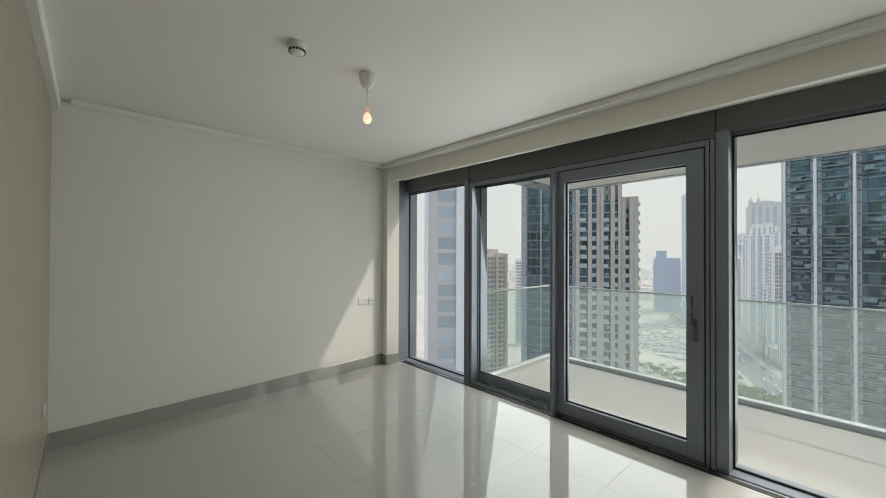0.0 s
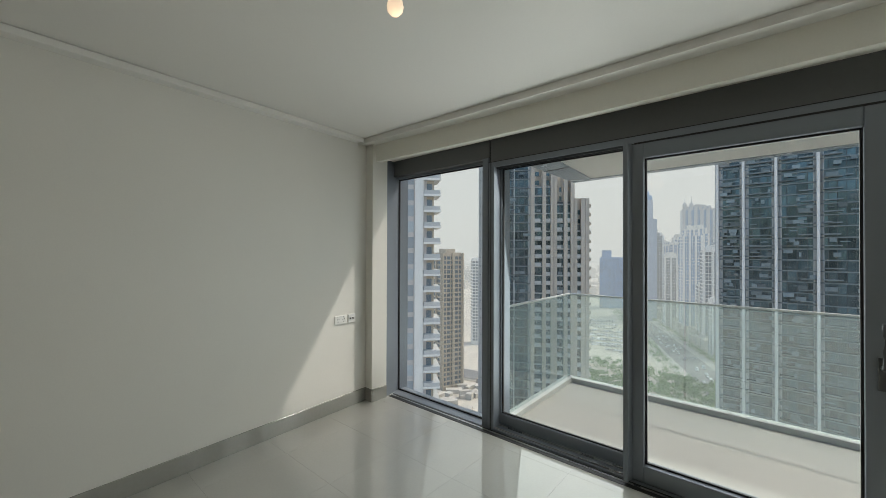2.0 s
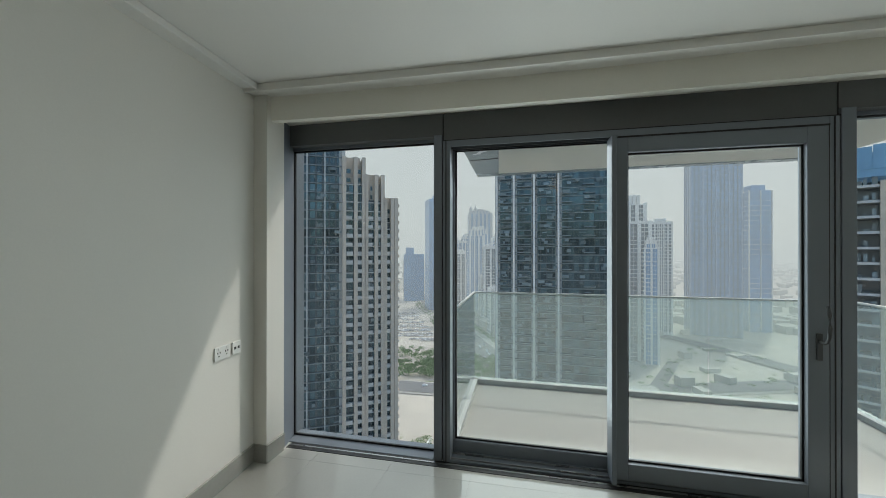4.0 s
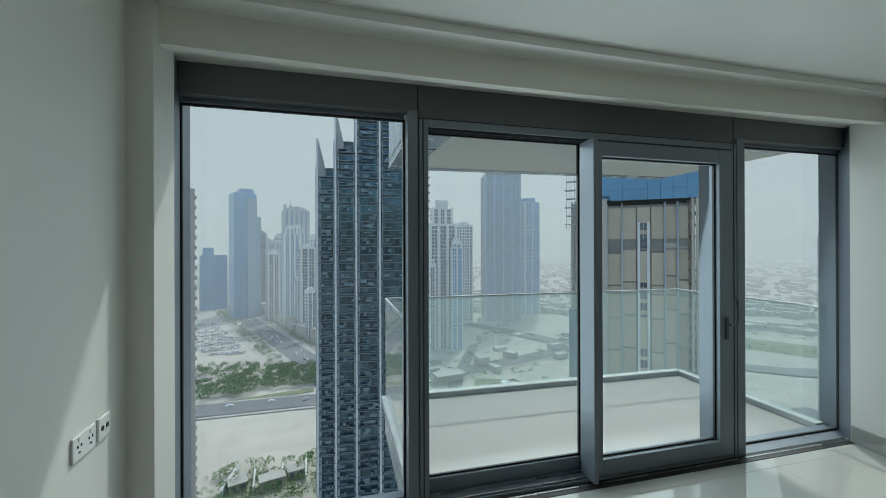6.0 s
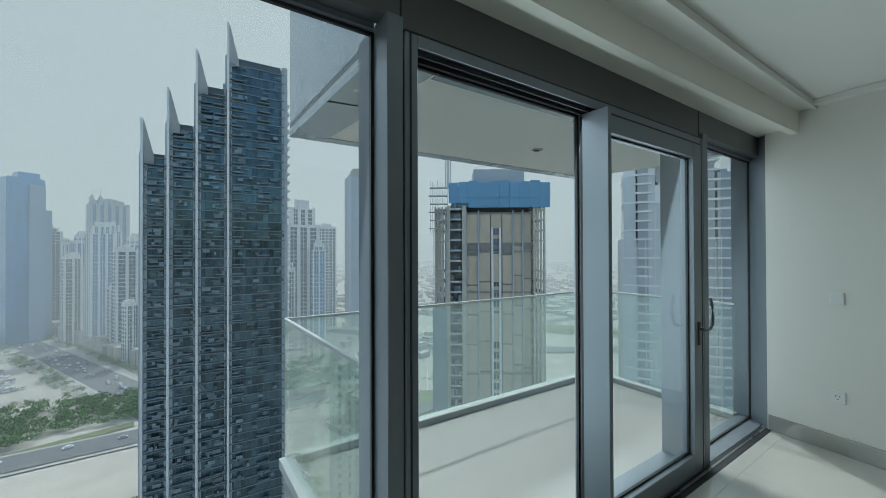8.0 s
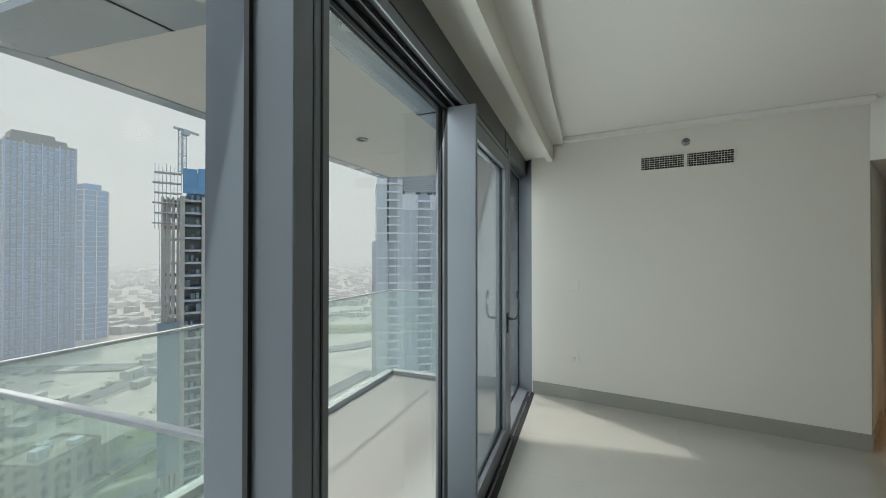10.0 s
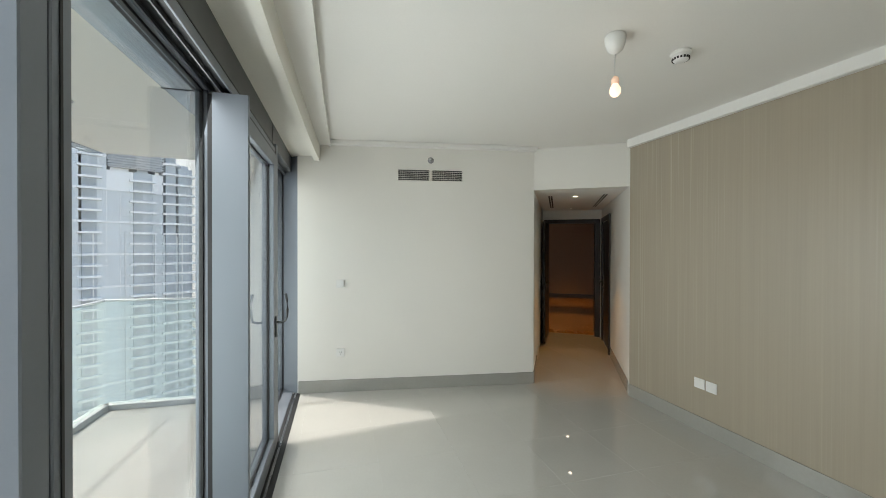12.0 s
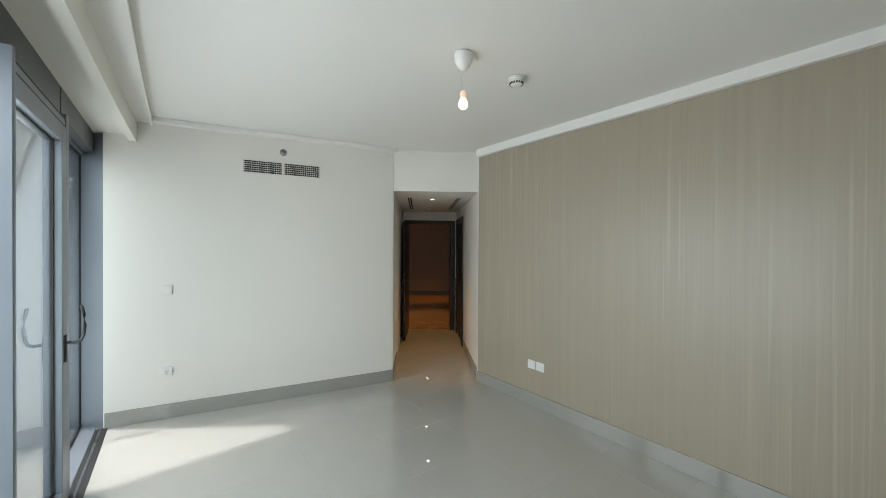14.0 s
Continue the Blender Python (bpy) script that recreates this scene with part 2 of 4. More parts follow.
def border(p, q, w, bead=True):
    tagged(part("ceiling_border", strip(p, q, 0.05, ZB, ZC + 0.02, inn=w), CEIL), "white plaster ceiling border", "trim", kind="structure")
    bead and tagged(part("ceiling_bead", strip(p, q, -w + 0.004, ZB - 0.012, ZC - 0.002, inn=w + 0.014, bev=0.004), CEIL), "white plaster bead", "trim", kind="structure")


border((0.160, -3.44), (-0.012, -0.383), 0.10)
border((4.938, -0.478), CL, 0.11)
tagged(part("cornice_trim", strip(SE, (0.05, -3.543), 0.02, 2.700, ZC + 0.01, inn=0.048, bev=0.006), CEIL), "white trim board above the papered wall", "trim", kind="structure")
# the plaster edge and the beam follow the gently bowed window wall
bow = [(-0.12, -0.215), (0.1, -0.208), (0.7, -0.197), (1.3, -0.193), (1.9, -0.199), (2.5, -0.217), (3.05, -0.243), (3.6, -0.270), (4.05, -0.295), (4.5, -0.322), (5.2, -0.372)]
edge = [(-0.12, -0.354), (0.1, -0.353), (0.7, -0.355), (1.3, -0.357), (1.9, -0.363), (2.5, -0.376), (3.05, -0.391), (3.6, -0.407), (4.05, -0.424), (4.5, -0.440), (5.2, -0.468)]
shift = lambda line, d: [(x, y + d) for x, y in line]
tagged(part("ceiling_border", prism(edge + shift(bow, 0.02)[::-1], ZB, ZC + 0.02), CEIL), "white plaster ceiling border", "trim", kind="structure")
tagged(part("ceiling_bead", prism(shift(edge, -0.014) + shift(edge, 0.004)[::-1], ZB - 0.018, ZC - 0.002), CEIL), "white plaster bead", "trim", kind="structure")
tagged(part("pelmet_beam", prism(shift(bow, 0.055) + [fy(5.2, 0.03), fy(-0.12, 0.03)], 2.625, 2.95), CREAM), "cream plaster beam above the window wall", "wall", kind="structure")
tagged(part("pelmet_lip", prism(bow + shift(bow, 0.06)[::-1], 2.570, 2.93, 0.0), CREAM), "cream downstand lip of the plaster beam", "wall", kind="structure")

# floor
tagged(part("floor", prism([(-0.5, -3.9), (3.9, -4.0), corr(8.5, 4.5), corr(8.5, -2.5), (5.3, -1.5), fy(5.3, -0.02), fy(-0.4, -0.02)], -0.2, -0.0012), GROUT), "pale grout bed under polished tiles", "floor", kind="structure")
tile_parent = bpy.data.objects["floor"]


def skirting(p, q, name="baseboard", mat_=None):
    tagged(part(name, strip(p, q, 0.0, 0.0, 0.135, inn=0.012, bev=0.002), SKIRT), "grey polished tile skirting", "baseboard", kind="structure")


skirting((0.166, -3.55), (-0.02, -0.25))
skirting((-0.02, -0.253), (0.10, -0.253))
skirting((0.09, -0.253), (0.1, -0.06))
skirting((4.994, -0.13), CL)
skirting(SE, SW)
skirting(corr(0.0, 0.0), corr(0.75, 0.0))
skirting(corr(1.6, 1.035), corr(0.0, 1.035))

# ---- window wall ----
fac = thing("window_wall", pose(0, 0, 0), "grey aluminium window wall with a sliding door", "window", kind="structure")
FM = Matrix.Translation((3.2, 0, 0)) @ pose(0, 0, 0, 0, 0, math.degrees(math.atan(SLOPE))) @ Matrix.Translation((-3.2, 0, 0))
fac.matrix_basis = FM


def fpart(name, bm, m, label=""):
    return part(name, bm, m, fac, label)


def pane(name, x0, x1, z0, z1, v, parent, gasket=0.012, depth=0.006):
    o = part(name, box(x0, v - depth / 2, z0, x1, v + depth / 2, z1), GLASS, parent, "clear glass pane")
    o.visible_shadow = False
    for a in ((x0 - 0.002, z0, x0 + gasket, z1), (x1 - gasket, z0, x1 + 0.002, z1), (x0, z0 - 0.002, x1, z0 + gasket), (x0, z1 - gasket, x1, z1 + 0.002)):
        part("gasket", box(a[0], v - 0.008, a[1], a[2], v + 0.008, a[3]), GASKET, o)
    return o


X1, X2 = 1.375, 3.86
PROUD = -0.028    # the frames stand a little into the room
# head panels
for a, b in ((0.02, X1 - 0.003), (X1 + 0.003, X2 - 0.003), (X2 + 0.003, 5.2)):
    fpart("head_panel", box(a, -0.002, 2.455 if b - a < 2 else 2.412, b, 0.07 if b - a < 2 else 0.15, 2.85, 0.002), HEADM, "dark grey head panel")
# fixed light beside the pilaster
fpart("jamb", prism([(-0.03, -0.135), (0.096, -0.135), (0.040, 0.10), (0.040, 0.24), (-0.03, 0.24)], 0.0, 2.62), METAL)
fpart("mullion", box(1.307, PROUD, 0.0, X1 - 0.003, 0.25, 2.455, 0.003), METAL)
fpart("sill", box(0.03, -0.02, -0.05, 1.30, 0.2, 0.006, 0.003), METAL)
fpart("head", prism([(0.03, 0.07), (1.30, 0.07), (1.30, 0.11), (0.03, 0.11)], 2.432, 2.6), METAL)
pane("pane", 0.040, 1.307, 0.008, 2.432, 0.10, fac)
# fixed light at the far end
fpart("mullion", box(X2 + 0.003, PROUD, 0.0, 3.94, 0.25, 2.455, 0.003), METAL)
fpart("jamb", prism([(5.0, -0.073), (5.25, -0.073), (5.25, 0.24), (5.155, 0.24), (5.155, 0.10)], 0.0, 2.62), METAL)
fpart("sill", box(3.935, -0.02, -0.05, 5.16, 0.2, 0.006, 0.003), METAL)
fpart("head", prism([(3.935, 0.07), (5.16, 0.07), (5.16, 0.11), (3.935, 0.11)], 2.432, 2.6), METAL)
pane("pane", 3.94, 5.155, 0.008, 2.432, 0.10, fac)
# frame of the sliding door
fpart("door_jamb", box(X1 + 0.003, PROUD, 0.0, 1.435, 0.25, 2.409, 0.003), METAL)
fpart("door_jamb", box(3.80, PROUD, 0.0, X2 - 0.003, 0.25, 2.409, 0.003), METAL)
fpart("door_head", box(1.435, PROUD, 2.362, 3.80, PROUD + 0.010, 2.409, 0.002), METAL)
fpart("track_pocket", box(1.435, PROUD + 0.011, 2.372, 3.80, 0.15, 2.409), GASKET, "black track pocket")
for v in (0.012, 0.058):
    fpart("track", box(1.435, v, 2.352, 3.80, v + 0.006, 2.374), HANDLE)
fpart("door_sill", box(1.425, -0.03, -0.05, 3.80, 0.25, 0.022, 0.003), METAL)
for v in (-0.012, 0.058):
    fpart("sill_track", box(1.425, v - 0.004, 0.02, 3.80, v + 0.004, 0.034, 0.001), STEEL)
# dark joints between the frames
for x, z in ((X1, 2.62), (X2, 2.62), (1.402, 2.405), (3.828, 2.405), (3.797, 2.36)):
    fpart("joint", box(x - 0.0036, -0.0045 if z > 2.5 else PROUD - 0.0025, 0.0, x + 0.0036, 0.02, z), GASKET)
fpart("joint", box(1.377, PROUD - 0.0025, 2.408, 3.858, 0.02, 2.413), GASKET)
fpart("joint", box(2.60, -0.036, 2.349, 3.80, 0.0, 2.3615), GASKET)
# dark floor channel along the glass
fpart("floor_channel", box(0.10, -0.105, -0.03, 5.0, -0.064, 0.003, 0.001), GASKET)
fpart("channel_edge", box(0.10, -0.064, -0.03, 5.0, -0.048, 0.006, 0.001), STEEL)
fpart("floor_channel", box(0.10, -0.048, -0.03, 5.0, -0.02, 0.003, 0.001), GASKET)


def leaf(name, x0, x1, z0, z1, v0, v1, stile, rail, label, gx=(0, 0)):
    o = thing(name, FM.copy(), label, "door", kind="structure")
    zb, zt = z0, z1
    part("stile", box(x0, v0, zb, x0 + stile[0], v1, zt, 0.003), METAL, o)
    part("stile", box(x1 - stile[1], v0, zb, x1, v1, zt, 0.003), METAL, o)
    part("bottom_rail", box(x0 + stile[0], v0, zb, x1 - stile[1], v1, zb + rail[0], 0.003), METAL, o)
    part("top_rail", box(x0 + stile[0], v0, zt - rail[1], x1 - stile[1], v1, zt, 0.003), METAL, o)
    pane("pane", x0 + stile[0], x1 - stile[1], zb + rail[0], zt - rail[1], (v0 + v1) / 2, o)
    return o


door_a = leaf("door_1", 1.427, 2.60, 0.034, 2.388, 0.075, 0.13, (0.022, 0.032), (0.092, 0.024), "grey aluminium glazed door leaf, shut")
door_b = leaf("door_2", 2.552, 3.792, 0.034, 2.349, -0.040, 0.05, (0.108, 0.112), (0.112, 0.10), "grey aluminium sliding glazed door leaf, shut")
part("pull_fin", prism([(2.545, 0.052), (2.545, -0.103), (2.550, -0.106), (2.572, -0.106), (2.577, -0.103), (2.590, -0.038), (2.590, 0.052)], 0.033, 2.3505), METAL, door_b, "full-height projecting pull profile")
part("interlock", box(2.556, 0.052, 0.036, 2.600, 0.0745, 2.345), GASKET, door_b, "black meeting gasket")

# ---- balcony ----
def fl(x, v):
    return fy(x, v)


BAL = [fl(1.36, 0.17), fl(5.1, 0.17), (5.22, 1.76), (1.39, 1.92)]
tagged(part("balcony_slab", prism(BAL, -0.4, -0.05), FASCIA), "pale concrete balcony slab", "balcony", kind="structure")
bt = thing("balcony_floor", pose(0, 0, 0), "pale stone balcony paving", "floor", kind="structure")
sof = [fl(1.44, 0.17), fl(5.0, 0.17), (4.87, 1.70), (1.44, 1.93)]
so = thing("balcony_soffit", pose(0, 0, 0), "cream balcony soffit with grey metal edge panels", "ceiling", kind="structure")
part("soffit_panel", prism(sof, 2.5, 2.6), SOFFIT, so)
up = prism(sof, 2.56, 3.6)
for v in up.verts:
    if v.co.x > 3 and v.co.z > 3:
        v.co.x += 0.38
part("fascia", up, FASCIA, so)
part("edge_panel", prism([fl(1.437, 0.17), fl(1.78, 0.17), (1.70, 1.80), (1.437, 1.932)], 2.494, 2.53), FASCIA, so)
part("edge_panel", prism([(1.702, 1.80), (4.86, 1.58), (4.873, 1.702), (1.437, 1.933)], 2.493, 2.53), FASCIA, so)
part("edge_panel", prism([fl(1.784, 0.17), fl(4.9, 0.17), fl(4.87, 0.40), fl(1.78, 0.42)], 2.494, 2.53), FASCIA, so)
for x in (2.95,):
    part("panel_joint", prism([fl(x, 0.17), fl(x + 0.008, 0.17), fl(x + 0.008, 0.42), fl(x, 0.42)], 2.490, 2.496), GASKET, so)
part("panel_joint", prism([(1.437, 1.05), (1.74, 1.0), (1.74, 1.008), (1.437, 1.058)], 2.490, 2.496), GASKET, so)
part("paving", prism([fl(1.36, 0.17), fl(5.1, 0.17), (5.2, 1.70), (1.4, 1.87)], -0.05, -0.035), PAVER, bt)


KERBM = mat("pale_metal_kerb", (0.47, 0.48, 0.47), 0.45, metal=0.1, vary=0.05)

RAILM = mat("satin_rail_metal", (0.62, 0.64, 0.63), 0.4, metal=0.3, vary=0.04)


def railing():
    o = thing("glass_railing", pose(0, 0, 0), "frameless green glass balcony railing with metal top rail", "railing")
    corners = [fl(1.38, 0.2), (1.396, 1.889), (5.196, 1.73), fl(5.1, 0.2)]
    for (p, q), n in zip(zip(corners, corners[1:]), (1, 3, 1)):
        d = (Vector(q) - Vector(p))
        part("kerb", strip(p, q, 0.05, -0.05, 0.02, inn=0.05, bev=0.004), KERBM, o)
        part("top_rail", strip(p, q, 0.013, 1.06, 1.08, inn=0.013, bev=0.003), RAILM, o)
        for i in range(n):
            a, b = Vector(p) + d * (i / n) + d.normalized() * 0.006, Vector(p) + d * ((i + 1) / n) - d.normalized() * 0.006
            part("glass_panel", strip(a, b, 0.006, 0.0, 1.06, inn=0.006), RAILGLASS, o).visible_shadow = False
    return o


railing()


# ---- things of the room ----
def plate(name, m, w, h, label, category, rockers, group=""):
    """A wall plate with its inserts; it lies in the xz plane and faces -y."""
    o = thing(name, m, label, category, group)
    part("plate", box(-w / 2, -0.009, -h / 2, w / 2, 0.0, h / 2, 0.003, seg=2), PLASTIC, o)
    for x, z, rw, rh, dark in rockers:
        part("slot" if dark else "insert", box(x - rw / 2, -0.0115, z - rh / 2, x + rw / 2, -0.008, z + rh / 2, 0.0008), DARKP if dark else PLASTIC, o)
    return o


def facing(p, q):
    """The turn for a plate on the wall from p to q whose room lies to the right."""
    return math.degrees(math.atan2(q[1] - p[1], q[0] - p[0]))


west_turn = facing((0.187, -3.93), NW) 
pins = lambda x: [(x - 0.011, 0.006, 0.006, 0.010, True), (x + 0.011, 0.006, 0.006, 0.010, True), (x, -0.016, 0.010, 0.006, True)]
plate("double_socket", pose(-0.001, -0.589, 0.907, 0, 0, west_turn), 0.146, 0.088, "white plastic double power socket on the white wall", "socket", pins(-0.036) + pins(0.036) + [(-0.036, 0.03, 0.012, 0.016, False), (0.036, 0.03, 0.012, 0.016, False)])
plate("data_socket", pose(-0.0085, -0.452, 0.907, 0, 0, west_turn), 0.086, 0.088, "white plastic double data outlet on the white wall", "socket", [(-0.018, 0, 0.016, 0.018, True), (0.018, 0, 0.016, 0.018, True)])
east_turn = facing(NE, CL)


def east(y):
    k = (y - NE[1]) / (CL[1] - NE[1])
    return NE[0] + (CL[0] - NE[0]) * k, y


plate("thermostat_plate", pose(*east(-0.575), 1.21, 0, 0, east_turn), 0.088, 0.09, "white blank outlet plate on the white wall", "wall plate", [(0, 0, 0.07, 0.07, False)])
plate("wall_socket", pose(*east(-0.575), 0.44, 0, 0, east_turn), 0.088, 0.09, "white plastic socket plate low on the white wall", "socket", pins(0) + [(0, 0.03, 0.012, 0.014, False)])
for x in (3.08, 2.97):
    k = plate("wall_plate", pose(x, -3.59, 0.425, 0, 0, 179.2), 0.098, 0.088, "white plastic plate low on the taupe wall", "wall plate", [(0, 0, 0.06, 0.06, False)], "plates on the papered wall")
    k.location.y = -3.597 + (3.917 - x) * 0.01386
plate("wall_plate_single", pose(0.64, -3.5516, 0.455, 0, 0, 179.2), 0.088, 0.088, "white plastic plate near the corner of the taupe wall", "wall plate", [(0, 0, 0.06, 0.06, False)])

# air outlet
vx, vy = east(-1.57)
vent = thing("air_outlet", pose(vx, vy, 2.441, 0, 0, east_turn), "white wall grille with dark horizontal slots", "air vent")
for sgn in (-1, 1):
    cx = sgn * 0.192
    part("recess", box(cx - 0.18, -0.002, -0.062, cx + 0.18, 0.0, 0.062), DARKP, vent)
    fr = bmesh.new()
    for a in ((cx - 0.188, -0.068, cx - 0.178, 0.068), (cx + 0.178, -0.068, cx + 0.188, 0.068), (cx - 0.178, -0.068, cx + 0.178, -0.060), (cx - 0.178, 0.060, cx + 0.178, 0.068)):
        box(a[0], -0.012, a[1], a[2], 0.0, a[3], 0.002, bm=fr)
    part("frame", fr, WHITE, vent)
    for i in range(5):
        z = -0.0415 + i * 0.02075
        part("slat", box(cx - 0.178, -0.0115, z - 0.0016, cx + 0.178, -0.0085, z + 0.0016), WHITE, vent)
    rods = bmesh.new()
    for i in range(17):
        x = cx - 0.17 + i * 0.02125
        box(x - 0.0009, -0.0085, -0.06, x + 0.0009, -0.0065, 0.06, bm=rods)
    part("rods", rods, WHITE, vent)

# side-wall sprinkler above the outlet
sp = thing("sprinkler", pose(*east(-1.573), 2.615, 90, 0, east_turn), "chrome side-wall sprinkler head in the white wall", "sprinkler")
part("rosette", turned([(0.036, 0), (0.036, 0.004), (0.022, 0.012), (0.0, 0.012)]), STEEL, sp)
part("nozzle", turned([(0.012, 0.012), (0.012, 0.035), (0.017, 0.037), (0.017, 0.04), (0, 0.04)]), STEEL, sp)

# peach tint and faint glow put the bulb's light into the white holder
HOLDER = glow("warm_lit_plastic", (0.85, 0.58, 0.42), 0.12)
# pendant with a bare bulb
pend = thing("pendant_lamp", pose(2.258, -1.967, ZC), "white plastic ceiling pendant with a lit bare bulb", "lamp")
part("canopy", turned([(0.0, 0.0), (0.052, 0.0), (0.056, -0.012), (0.053, -0.045), (0.040, -0.080), (0.018, -0.100), (0.005, -0.104), (0.0, -0.104)]), PLASTIC, pend)
part("cord", tube([(0, 0, -0.10), (0.004, 0.002, -0.16), (0.001, 0, -0.226)], 0.0026), PLASTIC, pend)
part("lamp_holder", turned([(0.004, -0.222), (0.011, -0.226), (0.019, -0.236), (0.020, -0.266), (0.0, -0.266)]), HOLDER, pend, "white lamp holder with the bulb's peach light put into its colour")
bulb = part("bulb", turned([(0.015, -0.266), (0.018, -0.272), (0.027, -0.288), (0.030, -0.304), (0.027, -0.321), (0.015, -0.334), (0.0, -0.338)]), glow("bulb_glow", (1.0, 0.78, 0.58), 0.38), pend, "glowing warm bulb")
lamp("POINT", "bulb_light", (2.258, -1.967, ZC - 0.38), (2.258, -1.967, 0), 0.14, (1.0, 0.70, 0.45), 0.08)

# smoke detector
sm = thing("smoke_detector", pose(2.295, -2.469, ZC), "white plastic ceiling smoke detector with dark slots", "smoke detector")
part("base", turned([(0.0, 0), (0.056, 0.0), (0.058, -0.008), (0.054, -0.018), (0.0, -0.018)]), PLASTIC, sm)
part("head", turned([(0.047, -0.018), (0.047, -0.032), (0.040, -0.050), (0.026, -0.058), (0.0, -0.059)]), PLASTIC, sm)
for i in range(16):
    a = 2 * math.pi * i / 16
    b_ = box(-0.005, -0.003, -0.048, 0.005, 0.003, -0.036)
    bmesh.ops.transform(b_, matrix=pose(0.0448 * math.cos(a), 0.0448 * math.sin(a), 0, 0, 0, math.degrees(a) + 90), verts=b_.verts)
    part("slot", b_, DARKP, sm)

# door handle
hd = part("handle_plate", box(3.722, -0.052, 0.915, 3.752, -0.038, 1.08, 0.003), HANDLE, door_b, "grey metal lever handle")
part("lever", tube([(3.737, -0.05, 1.032), (3.737, -0.09, 1.030), (3.737, -0.112, 1.040), (3.737, -0.124, 1.07), (3.737, -0.130, 1.13), (3.737, -0.126, 1.20), (3.737, -0.114, 1.255)], 0.0095), HANDLE, hd)

# ---- corridor and the room behind it ----
DOORZ = 2.06


def cm(a, b, z=0.0):
    """Pose in the corridor: x across to its right, y along it."""
    p = corr(a, b)
    return pose(p[0], p[1], z, 0, 0, math.degrees(math.atan2(U.y, U.x)) - 90)


def doorway(m, w, label, leaf_open=None):
    o = thing("door_frame", m, label, "door frame", kind="structure")
    part("jamb", box(-0.09, -0.03, 0, 0.0, 0.16, DOORZ + 0.07, 0.004), WOODD, o)
    part("jamb", box(w, -0.03, 0, w + 0.09, 0.16, DOORZ + 0.07, 0.004), WOODD, o)
    part("lintel", box(0.0, -0.03, DOORZ, w, 0.16, DOORZ + 0.07, 0.004), WOODD, o)
    return o


def timber_door(m, w, label):
    o = thing("timber_door", m, label, "door")
    part("leaf", box(0, -0.022, 0.01, w, 0.022, DOORZ - 0.01, 0.003), WOODD, o)
    for s in (-1, 1):
        h = part("rose_plate", box(w - 0.085, s * 0.022, 0.90, w - 0.045, s * 0.030, 1.12, 0.003), STEEL, o)
        part("lever", tube([(w - 0.065, s * 0.03, 1.03), (w - 0.065, s * 0.065, 1.03), (w - 0.075, s * 0.075, 1.03), (w - 0.18, s * 0.075, 1.03)], 0.009), STEEL, h)
        part("lock", turned([(0.011, 0), (0.011, 0.012), (0, 0.012)], 12), STEEL, h).matrix_basis = pose(w - 0.065, s * 0.03, 0.94, -90 * s, 0, 0)
    return o


end_w = 0.80
endm = cm(CORR, 0.12)
doorway(endm, end_w, "dark timber frame of the open end door")
ew = thing("wall_corridor_end", cm(CORR, 0.12), "white end wall round the corridor door", "wall", kind="structure")
part("wall_side", box(-0.6, 0.0, 0, -0.088, 0.12, 2.9), WHITE, ew)
part("wall_side", box(end_w + 0.088, 0.0, 0, end_w + 0.9, 0.12, 2.9), WHITE, ew)
part("wall_over", box(-0.088, 0.0, DOORZ + 0.068, end_w + 0.088, 0.12, 2.9), WHITE, ew)
# doors in the side walls
timber_door(cm(CORR - 0.05, 0.10) @ pose(0, 0, 0, 0, 0, -93), 0.78, "dark timber door standing open against the corridor wall")
doorway(cm(1.62, 1.035) @ pose(0, 0, 0, 0, 0, 90) @ pose(0, -0.135, 0), 0.86, "dark timber frame of a shut corridor door")
timber_door(cm(1.62, 1.055) @ pose(0, 0, 0, 0, 0, 90), 0.86, "dark timber corridor door, shut")
# end room
er = thing("end_room_shell", cm(CORR + 0.12, 0.0), "dim brown papered room beyond the corridor", "wall", kind="structure")
part("wall_back", box(-2.0, 5.3, 0, 3.0, 5.4, 2.7), BROWNW, er)
part("wall_side", box(-2.1, 0.0, 0, -2.0, 5.4, 2.7), BROWNW, er)
part("wall_side", box(3.0, 0.0, 0, 3.1, 5.4, 2.7), BROWNW, er)
part("ceiling_panel", box(-2.1, 0.0, 2.5, 3.1, 5.4, 2.6), CEIL, er)
part("skirting", box(-2.0, 5.285, 0, 3.0, 5.3, 0.13, 0.002), WOODD, er)


PARQ = mat("amber_parquet", (0.24, 0.12, 0.045), 0.22, vary=0.25, grain=9, broad=3, bump=0.01, stretch=(6, 1, 1), rand=0.6)
plank = None
for i in range(20):
    for x in (0.0, 1.67, 3.34):
        if plank is None:
            plank = part("plank", box(-1.995, 0.002, 0.0, -0.33, 0.258, 0.006, 0.001), PARQ, er)
        else:
            again(plank, (x, i * 0.262, 0.0), er)


def downlight(m, label, group):
    o = thing("downlight", m, label, "lamp", group)
    part("bezel", turned([(0.030, 0.0), (0.044, -0.001), (0.046, -0.005), (0.040, -0.008), (0.030, -0.005)]), PLASTIC, o)
    part("lens", turned([(0.030, -0.003), (0.0, -0.003)]), glow("downlight_glow", (1.0, 0.86, 0.66), 4.5), o, "lit warm lens")
    return o


